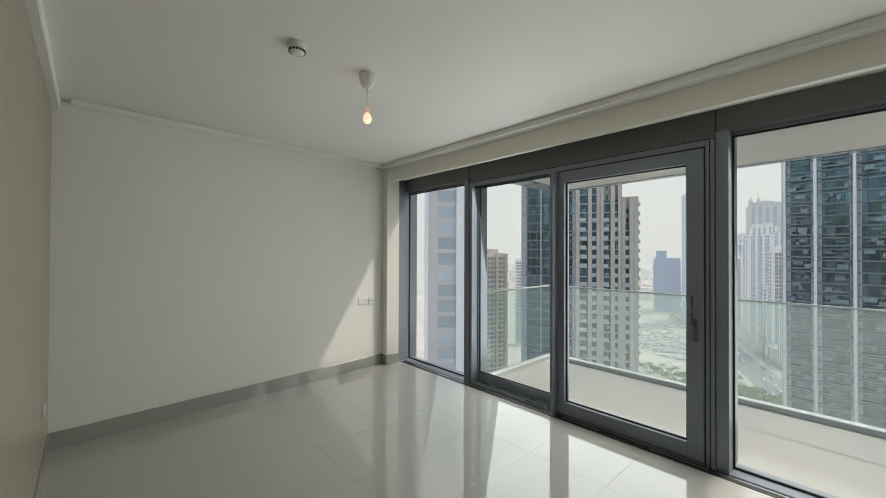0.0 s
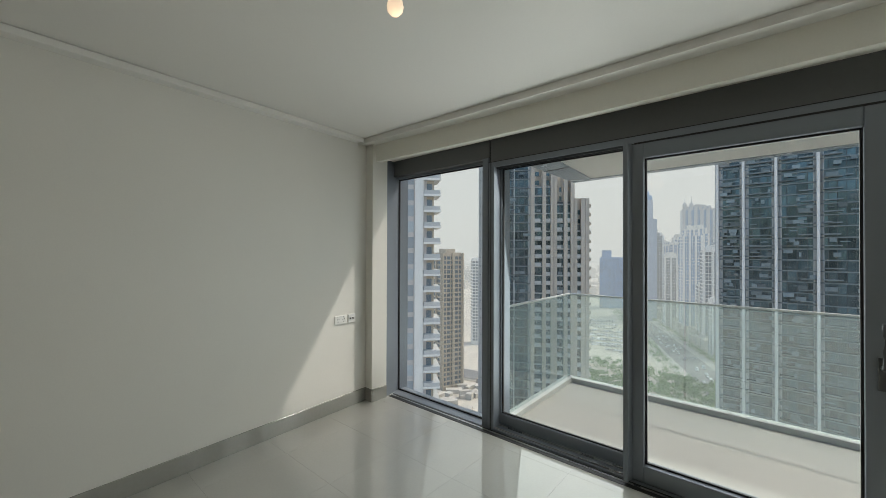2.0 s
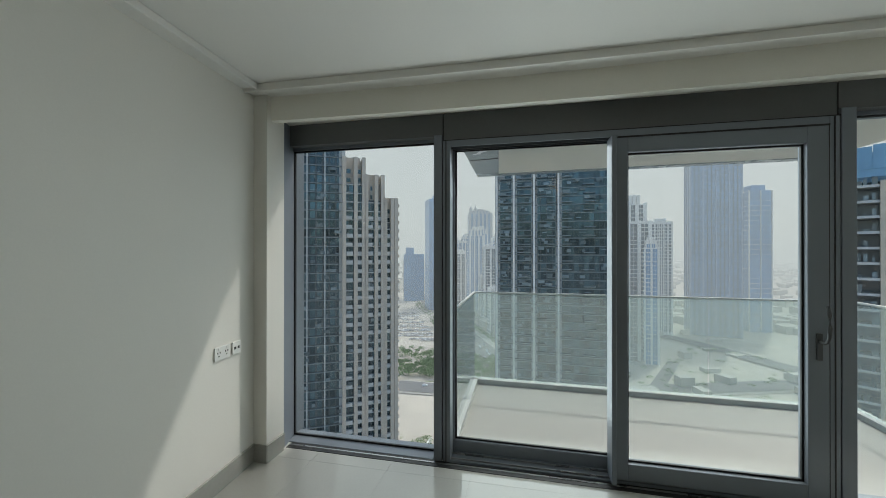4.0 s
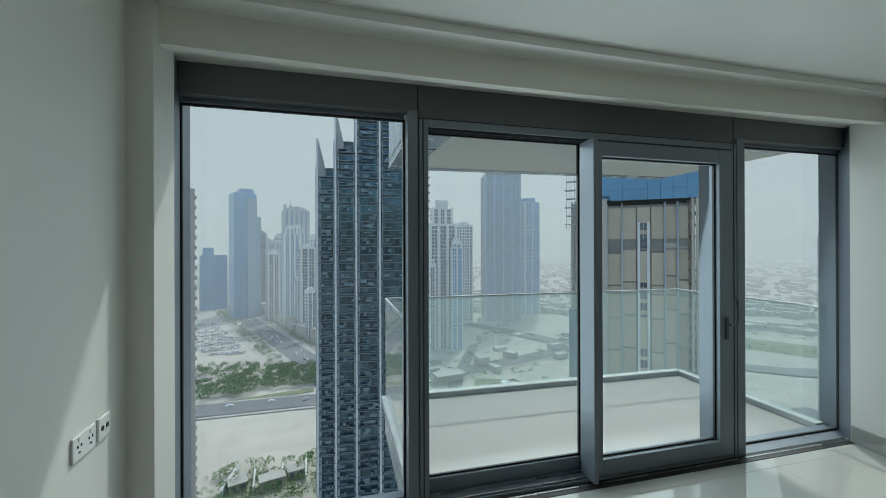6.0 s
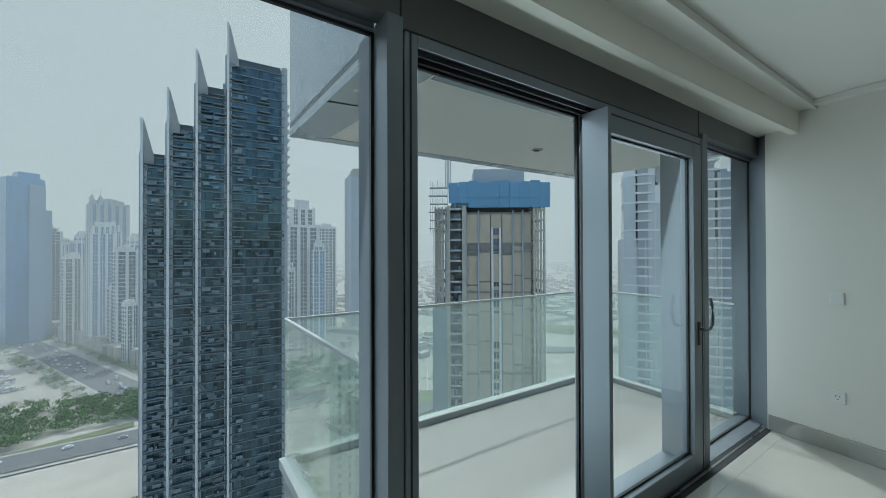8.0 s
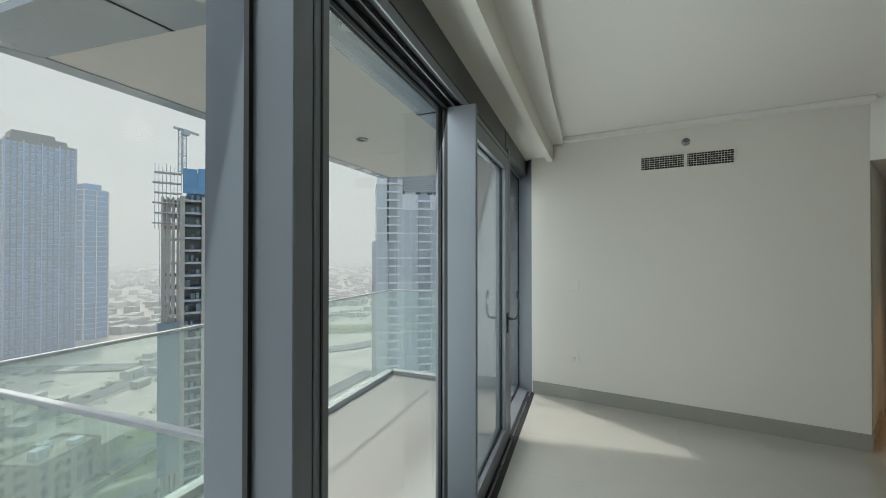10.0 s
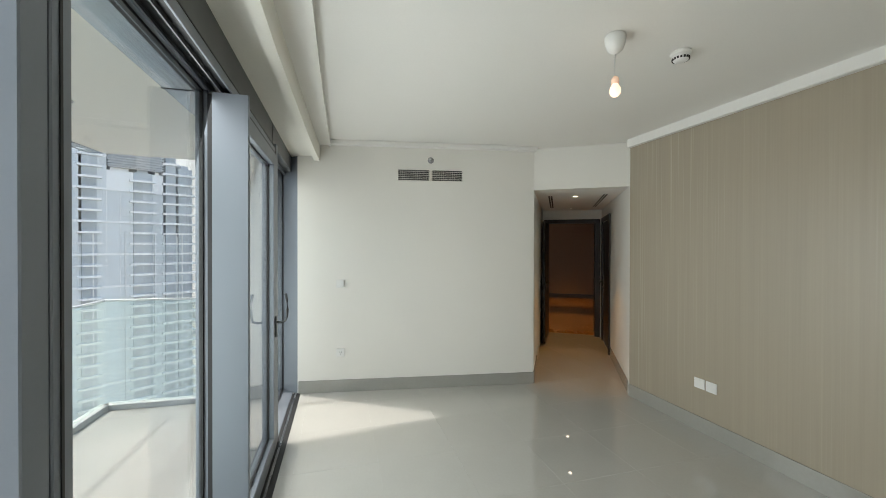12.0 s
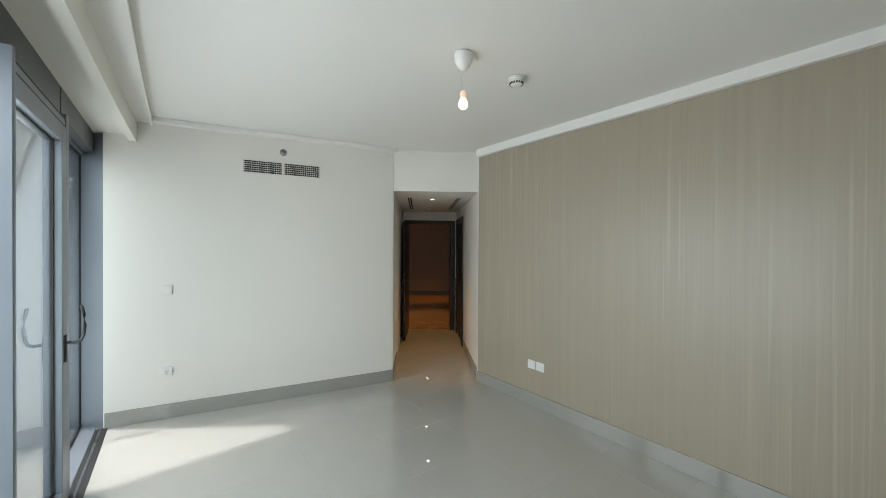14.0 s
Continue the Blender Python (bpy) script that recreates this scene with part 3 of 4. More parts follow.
for a in (0.713, 2.3):
    m = cm(a, 0.50, ZCORR)
    downlight(m, "recessed lit warm downlight in the corridor ceiling", "corridor downlights")
    p = m.translation
    lamp("SPOT", "corridor_light", (p.x, p.y, ZCORR - 0.02), (p.x, p.y, 0), 16, (1.0, 0.46, 0.08), 0.03, 56)
for a, b in ((CORR + 1.3, 0.5), (CORR + 4.5, 0.6)):
    m = cm(a, b, 2.5)
    downlight(m, "recessed lit warm downlight in the end room", "end room downlights")
    p = m.translation
    lamp("SPOT", "end_room_light", (p.x, p.y, 2.48), (p.x, p.y, 0), 32, (1.0, 0.47, 0.05), 0.03, 56)


def slot_diffuser(a0, a1, b, label):
    o = thing("slot_diffuser", cm((a0 + a1) / 2, b, ZCORR), label, "air vent", "corridor slot diffusers")
    half = (a1 - a0) / 2
    for x in (-0.016, 0.016):
        part("slot", box(x - 0.011, -half, -0.003, x + 0.011, half, 0.0), DARKP, o)
    for x in (-0.032, 0.0, 0.032):
        part("rail", box(x - 0.005, -half, -0.006, x + 0.005, half, 0.0, 0.001), PLASTIC, o)


slot_diffuser(0.62, 2.2, 0.18, "white linear slot diffuser in the corridor ceiling")
slot_diffuser(0.62, 2.2, 0.86, "white linear slot diffuser in the corridor ceiling")

# balcony soffit light
bl = thing("soffit_light", pose(3.345, 1.069, 2.5), "small round recessed light in the balcony soffit", "lamp")
part("bezel", turned([(0.0, -0.001), (0.032, -0.001), (0.050, -0.001), (0.052, -0.006), (0.044, -0.010), (0.034, -0.004)]), STEEL, bl)

# ---- floor tiles ----
TW = 0.60
tm = pose(3.36, -2.612, 0, 0, 0, -1.0)
whole = short = None
for i in range(-7, 16):
    for j in range(-10, 6):
        c = tm @ Vector(((i + 0.5) * TW, (j + 0.5) * TW, 0))
        rel = Vector((c.x - CL[0], c.y - CL[1]))
        a, b = rel.dot(U), rel.dot(W)
        in_room = -0.6 < c.x < 5.45 and -4.1 < c.y and j < 4
        in_corr = -0.3 < a < CORR + 5.4 and (-0.4 < b < 1.45 if a < CORR else -2.2 < b < 3.2)
        last = j == 4 and -0.6 < c.x < 5.45
        if not (in_room or in_corr or last):
            continue
        if last:
            made = again(short, (0, 0, 0)) if short else part("tile", box(0.0005, 0.0005, -0.012, TW - 0.0005, 0.155, 0.0, 0.0004), TILE, tile_parent)
            short = short or made
        else:
            made = again(whole, (0, 0, 0)) if whole else part("tile", box(0.0005, 0.0005, -0.012, TW - 0.0005, TW - 0.0005, 0.0, 0.0004), TILE, tile_parent)
            whole = whole or made
        made.matrix_basis = tm @ pose(i * TW, j * TW, 0)

# ---- city beyond the balcony ----
GROUNDZ = -100.0
EYE = (1.5, -2.0)
SAND = mat("sand_ground", (0.465, 0.425, 0.36), 0.9, vary=0.28, grain=0.06, broad=0.012, bump=0)
ASPHALT = mat("asphalt", (0.165, 0.165, 0.165), 0.85, vary=0.15, grain=0.3, broad=0.03, bump=0)
KERBST = mat("pavement_stone", (0.42, 0.40, 0.36), 0.85, vary=0.12, grain=0.3, broad=0.05, bump=0)
LEAF = mat("foliage", (0.10, 0.185, 0.05), 0.8, vary=0.6, grain=0.9, broad=0.1, bump=0, island=1.2)
CONC = mat("raw_concrete", (0.47, 0.43, 0.36), 0.85, vary=0.18, grain=0.4, broad=0.06, bump=0)
CONCW = mat("white_render", (0.69, 0.69, 0.67), 0.7, vary=0.06, grain=0.3, broad=0.05, bump=0)
TAN = mat("tan_render", (0.42, 0.37, 0.30), 0.8, vary=0.1, grain=0.3, broad=0.05, bump=0)
CASTP = mat("tan_cast_panel", (0.50, 0.425, 0.325), 0.85, vary=0.2, grain=0.5, broad=0.12, bump=0, rand=0.8)
STONEB = mat("grey_brown_stone", (0.27, 0.25, 0.225), 0.7, vary=0.1, grain=0.4, broad=0.05, bump=0)
BLUEWRAP = mat("blue_formwork_sheet", (0.15, 0.30, 0.45), 0.6, vary=0.2, grain=0.4, broad=0.08, bump=0)
SLABG = mat("balcony_edge_grey", (0.44, 0.455, 0.46), 0.6, vary=0.1, grain=0.4, broad=0.1, bump=0)
GDARK = mat("dark_blue_glazing", (0.060, 0.102, 0.125), 0.08, metal=0.5, vary=0.8, grain=0.5, broad=0.05, bump=0, island=1.4)
SLATE = mat("dark_slate_cladding", (0.07, 0.085, 0.095), 0.4, vary=0.15, grain=0.4, broad=0.05, bump=0)
SLABD = mat("balcony_edge_blue_grey", (0.17, 0.20, 0.215), 0.5, vary=0.12, grain=0.4, broad=0.1, bump=0)
GPALE = mat("pale_glazing", (0.36, 0.40, 0.43), 0.2, vary=0.35, grain=0.3, broad=0.03, bump=0, island=1.4)
SLABB = mat("blue_grey_edge", (0.26, 0.34, 0.45), 0.5, vary=0.1, grain=0.4, broad=0.1, bump=0)
GBLUE = mat("blue_glazing", (0.125, 0.265, 0.46), 0.12, metal=0.2, vary=0.35, grain=0.3, broad=0.03, bump=0, island=1.0)
GGREY = mat("grey_glazing", (0.12, 0.15, 0.18), 0.15, vary=0.5, grain=0.3, broad=0.03, bump=0, island=1.6)
BALUS = mat("glass_balustrade", (0.145, 0.185, 0.205), 0.2, vary=0.6, grain=0.5, broad=0.1, bump=0, island=3.0)
PINKST = mat("pinkish_grey_cladding", (0.50, 0.47, 0.455), 0.5, vary=0.06, grain=0.4, broad=0.08, bump=0)
CARS = mat("parked_car_paint", (0.55, 0.55, 0.56), 0.35, vary=0.8, grain=0.5, broad=0.1, bump=0, island=4.0)


def bearing(theta, dist):
    th = radians(theta)
    return EYE[0] + dist * math.sin(th), EYE[1] + dist * math.cos(th)


bm = bmesh.new()
bmesh.ops.create_circle(bm, cap_ends=True, segments=96, radius=4800)
bmesh.ops.translate(bm, verts=bm.verts, vec=(0, 0, GROUNDZ))
tagged(part("ground", bm, SAND), "pale sandy city ground", "ground", kind="structure")


def quads(faces):
    bm = bmesh.new()
    for f in faces:
        bm.faces.new([bm.verts.new(p) for p in f])
    return bm


def boxes(rows):
    """One mesh of many plain boxes (x0, y0, z0, x1, y1, z1)."""
    verts, faces = [], []
    for x0, y0, z0, x1, y1, z1 in rows:
        k = len(verts)
        verts += [(x, y, z) for z in (z0, z1) for x, y in ((x0, y0), (x1, y0), (x1, y1), (x0, y1))]
        faces += [(k + 3, k + 2, k + 1, k), (k + 4, k + 5, k + 6, k + 7)] + [(k + i, k + (i + 1) % 4, k + 4 + (i + 1) % 4, k + 4 + i) for i in range(4)]
    me = bpy.data.meshes.new("boxes")
    me.from_pydata(verts, [], faces)
    bm = bmesh.new()
    bm.from_mesh(me)
    bpy.data.meshes.remove(me)
    return bm


def clutter(o, bays, z0, storey, y, n=3, side=None):
    """Uneven glass balustrades, planters and screens on the storeys of each bay."""
    rows = []
    for x0, x1, top in bays:
        for k in range(int((top - z0) / storey)):
            for _ in range(n):
                if random.random() < 0.35:
                    continue
                w = random.uniform(0.4, 2.2)
                x = random.uniform(x0, max(x0 + 0.1, x1 - w))
                z = z0 + k * storey + random.choice((0.1, 0.1, 0.9))
                yy = y - random.uniform(0.1, 0.6)
                rows.append((x, yy, z, min(x + w, x1), yy + 0.12, z + random.choice((0.18, 0.3, 0.9, 1.0))))
    part("balustrade", boxes(rows), BALUS, o, kind="stuff")


def residential(theta, dist, w, d, top, turn, glass, label, strips=2, crown=0.14, wall=None):
    """A slender tower: pale piers, recessed window strips storey by storey, balcony stacks at the corners, a stepped head."""
    wall = wall or CONCW
    x, y = bearing(theta, dist)
    o = thing("tower", pose(x, y, 0, 0, 0, -theta + turn), label, "building")
    h = top - GROUNDZ
    levels = ((0.0, 1.0 - crown, 1.0), (1.0 - crown, 1.0 - crown * 0.35, 0.74), (1.0 - crown * 0.35, 1.0, 0.4))
    cells, slabs, piers = [], [], []
    for lo, hi, f in levels:
        z0, z1 = GROUNDZ + h * lo, GROUNDZ + h * hi
        ww, dd = w * f, d * f
        part("wall", box(-ww / 2, (d - dd) / 2, z0, ww / 2, (d + dd) / 2, z1), wall, o)
        fy0 = (d - dd) / 2
        for i in range(strips + 1):
            xc = -ww / 2 + ww * i / strips
            piers.append((xc - 0.055 * w, fy0 - 0.9, z0, xc + 0.055 * w, fy0 + 0.3, z1 + random.uniform(0.3, 1.4)))
        for k in range(int((z1 - z0) / 3.8)):
            za = z0 + 3.8 * k
            for i in range(strips):
                a, b = -ww / 2 + ww * (i + 0.16) / strips, -ww / 2 + ww * (i + 0.84) / strips
                m_ = (a + b) / 2
                for p, q in ((a, m_ - 0.15), (m_ + 0.15, b)):
                    cells.append(((p, fy0 - 0.08, za + 0.3), (q, fy0 - 0.08, za + 0.3), (q, fy0 - 0.08, za + 3.7), (p, fy0 - 0.08, za + 3.7)))
                if i % 2 == 0 and k % 6 < 4:
                    slabs.append((a, fy0 - 0.8, za, b, fy0, za + 0.55))
            for sgn in (-1, 1):
                X = sgn * (ww / 2 + 0.08)
                for i in range(3):
                    p, q = fy0 + dd * (i + 0.2) / 3, fy0 + dd * (i + 0.8) / 3
                    cells.append(((X, p, za + 0.8), (X, q, za + 0.8), (X, q, za + 3.4), (X, p, za + 3.4)))
                k % 2 or slabs.append((min(X, X + sgn * 0.9), fy0 + dd * 0.36, za, max(X, X + sgn * 0.9), fy0 + dd * 0.64, za + 0.6))
    part("glazing", quads(cells), glass, o, kind="stuff")
    part("balcony_edges", boxes(slabs), wall, o, kind="stuff")
    part("piers", boxes(piers), wall, o, kind="stuff")
    return o


def tower(theta, dist, w, d, top, turn, wall, glass, slab, storey=3.6, bay=3.2, fin=0.0, finm=None, over=0.35, band=0.55, label="", z0=GROUNDZ, fins_every=1, crown=None, parent=None, offset=(0, 0), gap=0.12, rise=0.2):
    """A high-rise: body, glazing in bays, a slab for each storey, upright fins."""
    if parent is None:
        x, y = bearing(theta, dist)
        o = thing("tower", pose(x, y, 0, 0, 0, -theta + turn), label, "building")
    else:
        o = parent
    ox, oy = offset
    part("wall", box(ox - w / 2, oy, z0, ox + w / 2, oy + d, top), wall, o)
    nz = int((top - z0) / storey)
    faces = []
    for axis, length in ((0, w), (1, d), (2, d)):
        n = max(1, int(length / bay))
        step = length / n
        for i in range(n):
            a, b = -length / 2 + i * step + gap * step, -length / 2 + (i + 1) * step - gap * step
            for k in range(nz):
                za, zb = z0 + k * storey + band, z0 + (k + 1) * storey - 0.15
                if zb < -96:
                    continue
                e1, e2, e3, e4 = (0.06 + random.uniform(0, 0.07) for _ in range(4))
                if axis == 0:
                    faces.append(((ox + a, oy - e1, za), (ox + b, oy - e2, za), (ox + b, oy - e3, zb), (ox + a, oy - e4, zb)))
                else:
                    s = -1 if axis == 1 else 1
                    X = ox + s * (w / 2 + 0.06)
                    faces.append(((X, oy + d / 2 + a, za), (X, oy + d / 2 + b, za), (X, oy + d / 2 + b, zb), (X, oy + d / 2 + a, zb)))
    part("glazing", quads(faces), glass, o, kind="stuff")
    if over > 0:
        first = None
        for k in range(1, nz + 1):
            z = z0 + k * storey
            if first is None:
                first = part("storey_slab", box(ox - w / 2 - over, oy - over, -0.12, ox + w / 2 + over, oy + d + over, rise), slab, o)
                first.location.z = z
            else:
                again(first, (0, 0, z), o)
    if fin > 0:
        n = max(1, round(w / bay / fins_every))
        proto = None
        for i in range(n + 1):
            x = ox - w / 2 + w * i / n
            if proto is None:
                proto = part("fin", box(-fin / 2, -over - 0.45, z0, fin / 2, 0.0, top + 1.0), finm or wall, o)
                proto.location = (x, oy, 0)
            else:
                again(proto, (x, oy, 0), o)
        m_ = max(1, round(d / bay / fins_every))
        side = None
        for s in (-1, 1):
            for i in range(m_ + 1):
                y = oy + d * i / m_
                if side is None:
                    side = part("fin", box(-over - 0.45, -fin / 2, z0, over + 0.45, fin / 2, top + 1.0), finm or wall, o)
                    side.location = (ox + s * w / 2, y, 0)
                else:
                    again(side, (ox + s * w / 2, y, 0), o)
    part("roof", box(ox - w / 2 + 1, oy + 1, top, ox + w / 2 - 1, oy + d - 1, top + 1.2), wall, o)
    for cx, cw, ch in crown or ():
        part("roof_block", box(ox + cx - cw / 2, oy + d * 0.2, top, ox + cx + cw / 2, oy + d * 0.8, top + ch), wall, o)
    return o


# dark glass tower in stepped bays
cx, cy = bearing(0, 128)
dark = thing("stepped_tower", pose(cx, cy, 0, 0, 0, -4.0), "dark blue glass tower with stepped bays and white fins", "building")
for x0, x1, t in ((-6.7, -1.1, 27), (-1.1, 5.4, 36), (5.4, 13.0, 48), (13.0, 28.4, 58)):
    tower(0, 0, x1 - x0 - 0.2, 22, t, 0, SLATE, GDARK, SLABD, storey=2.7, bay=1.5, fin=0.3, finm=SLABG, over=0.4, band=0.25, fins_every=99, gap=0.05, parent=dark, offset=((x0 + x1) / 2, 0))
    bl_ = quads([((x0, -1.2, t - 2), (x0 + 2.6, -1.2, t - 2), (x0 + 2.6, -1.2, t), (x0 + 0.5, -1.2, t + 9), (x0, -1.2, t + 10))])
    bmesh.ops.solidify(bl_, geom=bl_.faces[:], thickness=0.3)
    part("roof_blade", bl_, SLABG, dark)
    part("edge_fin", box(x0 - 0.35, -1.5, GROUNDZ, x0 + 0.2, -0.2, t + 10), CONCW, dark)
clutter(dark, ((-6.3, -1.5, 27), (-0.8, 5.0, 36), (5.8, 12.6, 48), (13.4, 28.0, 58)), -96.5, 2.7, -0.9, 5)
front = None
for x0, x1, t in ((-6.3, -1.5, 27), (-0.6, 4.8, 36), (6.0, 9.0, 48), (9.6, 12.4, 48), (13.6, 17.0, 58), (20.5, 24.0, 58)):
    first = None
    for k in range(int((t + 98) / 2.7)):
        if random.random() < 0.25:
            continue
        z = -96.5 + k * 2.7
        if first is None:
            first = part("balcony_front", box(x0, -1.1, -0.1, x1, -0.3, 0.2), SLABD if x0 != 6.0 else SLATE, dark)
            first.location.z = z
        else:
            again(first, (random.uniform(-0.3, 0.3), 0, z), dark)
nubs = None
for k in range(55):
    z = -98 + k * 2.7
    if nubs is None:
        nubs = part("balcony", box(28.4, 1.0, -0.1, 30.0, 8.0, 0.5), CONCW, dark)
        nubs.location.z = z
    else:
        again(nubs, (0, 0, z), dark)

# brown ribbed tower
CREAMST = mat("cream_stone", (0.46, 0.42, 0.365), 0.75, vary=0.1, grain=0.4, broad=0.05, bump=0)
rib = tower(-25.5, 118, 15.2, 20, 42, 4, SLATE, GDARK, SLABD, 2.7, 1.7, 0.35, SLABG, 0.45, 0.45, "dark glass tower with cream ribs and grey balconies", fins_every=3, offset=(-8.7, 1.5))
for x0, x1, t in ((-1.0, 5.6, 29), (5.6, 11.4, 24), (11.4, 15.6, 17)):
    tower(0, 0, x1 - x0 - 0.1, 20, t - 7, 0, SLATE, GDARK, SLABG, 2.7, 1.5, 0, None, 0.7, 0.5, parent=rib, offset=((x0 + x1) / 2, 0.8))
    tower(0, 0, x1 - x0 - 0.4, 18, t, 0, CREAMST, GDARK, CREAMST, 2.7, 2.9, 1.0, CREAMST, 0.1, 1.2, parent=rib, offset=((x0 + x1) / 2, 1.6), z0=t - 10.5, gap=0.3)
    for x in (x0 + 0.4, (x0 + x1) / 2 + 0.5, x1 - 0.4):
        part("pilaster", box(x - 0.55, -0.6, GROUNDZ, x + 0.55, 1.6, t + 0.8), CREAMST, rib)
bay_front = None
for x0 in (0.9, 4.0, 7.0, 9.9, 12.8):
    for k in range(41):
        if random.random() < 0.2:
            continue
        z = -97 + k * 2.7
        if z > (20 if x0 < 6 else 14 if x0 < 11 else 8):
            continue
        if bay_front is None:
            bay_front = part("balcony_front", box(-0.95, -0.55, -0.1, 0.95, 0.4, 0.85), SLABG, rib)
            bay_front.location = (x0, 0.2, z)
        else:
            again(bay_front, (x0 + random.uniform(-0.2, 0.2), 0.2, z), rib)
clutter(rib, ((-16.0, -1.4, 42), (-0.8, 5.4, 21), (5.8, 11.2, 16)), -97, 2.7, 0.3, 4)
nb = None
for k in range(43):
    z = -98 + k * 2.7
    if nb is None:
        nb = part("balcony", box(13.0, 2.0, -0.1, 16.7, 7.0, 0.9), TAN, rib)
        nb.location.z = z
    else:
        again(nb, (0, 0, z), rib)

# pale tower close by with balconies at its corner
pale = tower(-44.9, 82, 9.5, 16, 45, 3, PINKST, GPALE, PINKST, 3.5, 7.5, 0.0, None, 0.02, 0.9, "pale clad tower with glazed bands and corner balconies", gap=0.30)
part("pier", box(2.1, -0.7, GROUNDZ, 4.0, 0.2, 46), CONCW, pale)
part("pier", box(-5.0, -0.5, GROUNDZ, -4.1, 0.2, 46), CONCW, pale)
part("recess_wall", box(4.0, 0.2, GROUNDZ, 6.4, 5.0, 45), TAN, pale)
pb = None
for k in range(41):
    z = -98 + k * 3.5
    if pb is None:
        pb = part("balcony", box(4.0, -1.3, -0.15, 7.7, 5.0, 0.28), CONCW, pale)
        pb.location.z = z
        pg = part("balcony_front", box(4.1, -1.25, 0.28, 7.65, 4.9, 1.15), SLABG, pb)
        pd = part("balcony_door", box(4.5, 0.05, 0.3, 5.9, 0.19, 2.7), GGREY, pb)
    else:
        b_ = again(pb, (0, 0, z), pale)
        again(pg, (0, 0, 0), b_)
        again(pd, (0, 0, 0), b_)

# tan residential tower
tower(-38.0, 280, 17, 17, 0, 30, TAN, GGREY, TAN, 3.4, 3.4, 0.8, TAN, 0.9, 0.9, "tan residential tower with banded balconies", fins_every=3, crown=((0, 8, 4),))
tower(-34.2, 420, 12, 14, -6, 10, CONCW, GGREY, CONCW, 3.4, 3.0, 0, None, 0.2, 1.0, "white distant apartment block")

# far skyline to the left of the dark tower
blue = tower(-12.0, 640, 31, 30, 86, 15, GBLUE, GBLUE, GBLUE, 7.0, 6.0, 0.0, None, 0.0, 0.5, "tall blue glass tower in haze, half of it paler", crown=((4, 18, 8),))
part("pale_wing", box(2, -3, GROUNDZ, 15.4, 0.5, 80), SLABB, blue)
part("pale_wing", box(15.5, 4, GROUNDZ, 23, 20, 52), SLABB, blue)
tower(-15.6, 760, 40, 30, -8, 5, GBLUE, GBLUE, GBLUE, 7.0, 6.0, 0.0, None, 0.0, 0.5, "low blue office block in haze", crown=((-8, 16, 14),))
random.seed(7)
for th, D, w, d, t, style in ((-10.35, 700, 23, 20, 36, 0), (-9.2, 800, 17, 17, 23, 2), (-8.55, 590, 14, 14, 2, 0), (-7.7, 680, 15, 15, 29, 1), (-6.9, 560, 11, 14, -10, 0), (-6.2, 545, 19, 17, 34, 1), (-5.3, 660, 17, 17, 42, 1), (-5, 510, 10, 12, -30, 0), (-4.1, 490, 16, 15, 9, 0), (-3.2, 540, 15, 15, 22, 1), (-3.6, 450, 9, 10, -41, 0)):
    residential(th, D, w, d, t, random.uniform(8, 26), (GGREY, GBLUE, GBLUE)[style], "white residential tower of the far skyline with dark window strips", strips=(2, 3, 4)[style], crown=(0.05, 0.09, 0.05)[style])
twin = residential(-5.6, 780, 44, 30, 84, 12, GBLUE, "broad pale tower with twin spires in haze", 5, 0.04, SLABG)
for dx in (-19, -9):
    turret = part("turret", turned([(3.4, 0), (3.4, 7), (1.8, 9), (0.5, 11), (0.2, 21), (0, 21)], 10), SLABG, twin)
    turret.location = (dx, 8, 79)

# right of the dark tower
residential(15.4, 390, 27, 24, 52, 12, GGREY, "white tower with dark glazing and a stepped top", 3, 0.16)
residential(13.4, 384, 11, 20, -6, 12, GGREY, "white lower wing tower with dark window strips", 2, 0.08)
residential(17.5, 384, 11, 20, 12, 12, GBLUE, "white side tower with blue window strips", 2, 0.08)
tower(18.6, 520, 22, 22, 34, 10, CONCW, GGREY, CONCW, 4.0, 4.0, 0.8, CONCW, 0.3, 1.0, "pale grey tower of the far skyline", crown=((0, 12, 5),))
tower(24.4, 545, 50, 40, 108, 12, SLATE, GBLUE, SLABB, 4.2, 4.0, 0.9, SLABB, 0.3, 0.9, "tall grey-blue hotel tower with a stepped crown", fins_every=3, crown=((0, 40, 7), (-4, 30, 11)))
tower(28.6, 610, 25, 25, 74, 30, GBLUE, GBLUE, CONCW, 6.0, 4.0, 0.9, CONCW, 0.3, 0.9, "blue glass tower with white bands", fins_every=3, crown=((0, 16, 8),))

# tower under construction
x, y = bearing(42.5, 133)
con = thing("unfinished_tower", pose(x, y, 0, 0, 0, -42.5 + 6), "raw concrete tower under construction with blue formwork", "building")
part("core", box(-9, 2, GROUNDZ, 14, 18, 15.4), STONEB, con)
# black block puts the shade of the gap below the formwork into colour
part("core_top", box(-8.4, 3.4, 15.4, 13.4, 17, 18), DARKP, con)
for x0, x1, n in ((-20, -15.7, 4), (14.2, 18.5, 4)):
    deck = None
    for k in range(33):
        z = -99 + k * 3.6
        if deck is None:
            deck = part("floor_deck", box(x0, 0, -0.15, x1, 20, 0.25), CONC, con)
            deck.location.z = z
        else:
            again(deck, (random.uniform(-0.25, 0.25), 0, z), con)
    post = None
    for i in range(n):
        X = x0 + 0.4 + (x1 - x0 - 0.8) * i / (n - 1)
        for Y in (0.4, 10, 19.5):
            if post is None:
                post = part("post", box(-0.32, -0.35, GROUNDZ, 0.32, 0.35, 17), CONC, con)
                post.location = (X, Y, 0)
            else:
                again(post, (X, Y, 0), con)
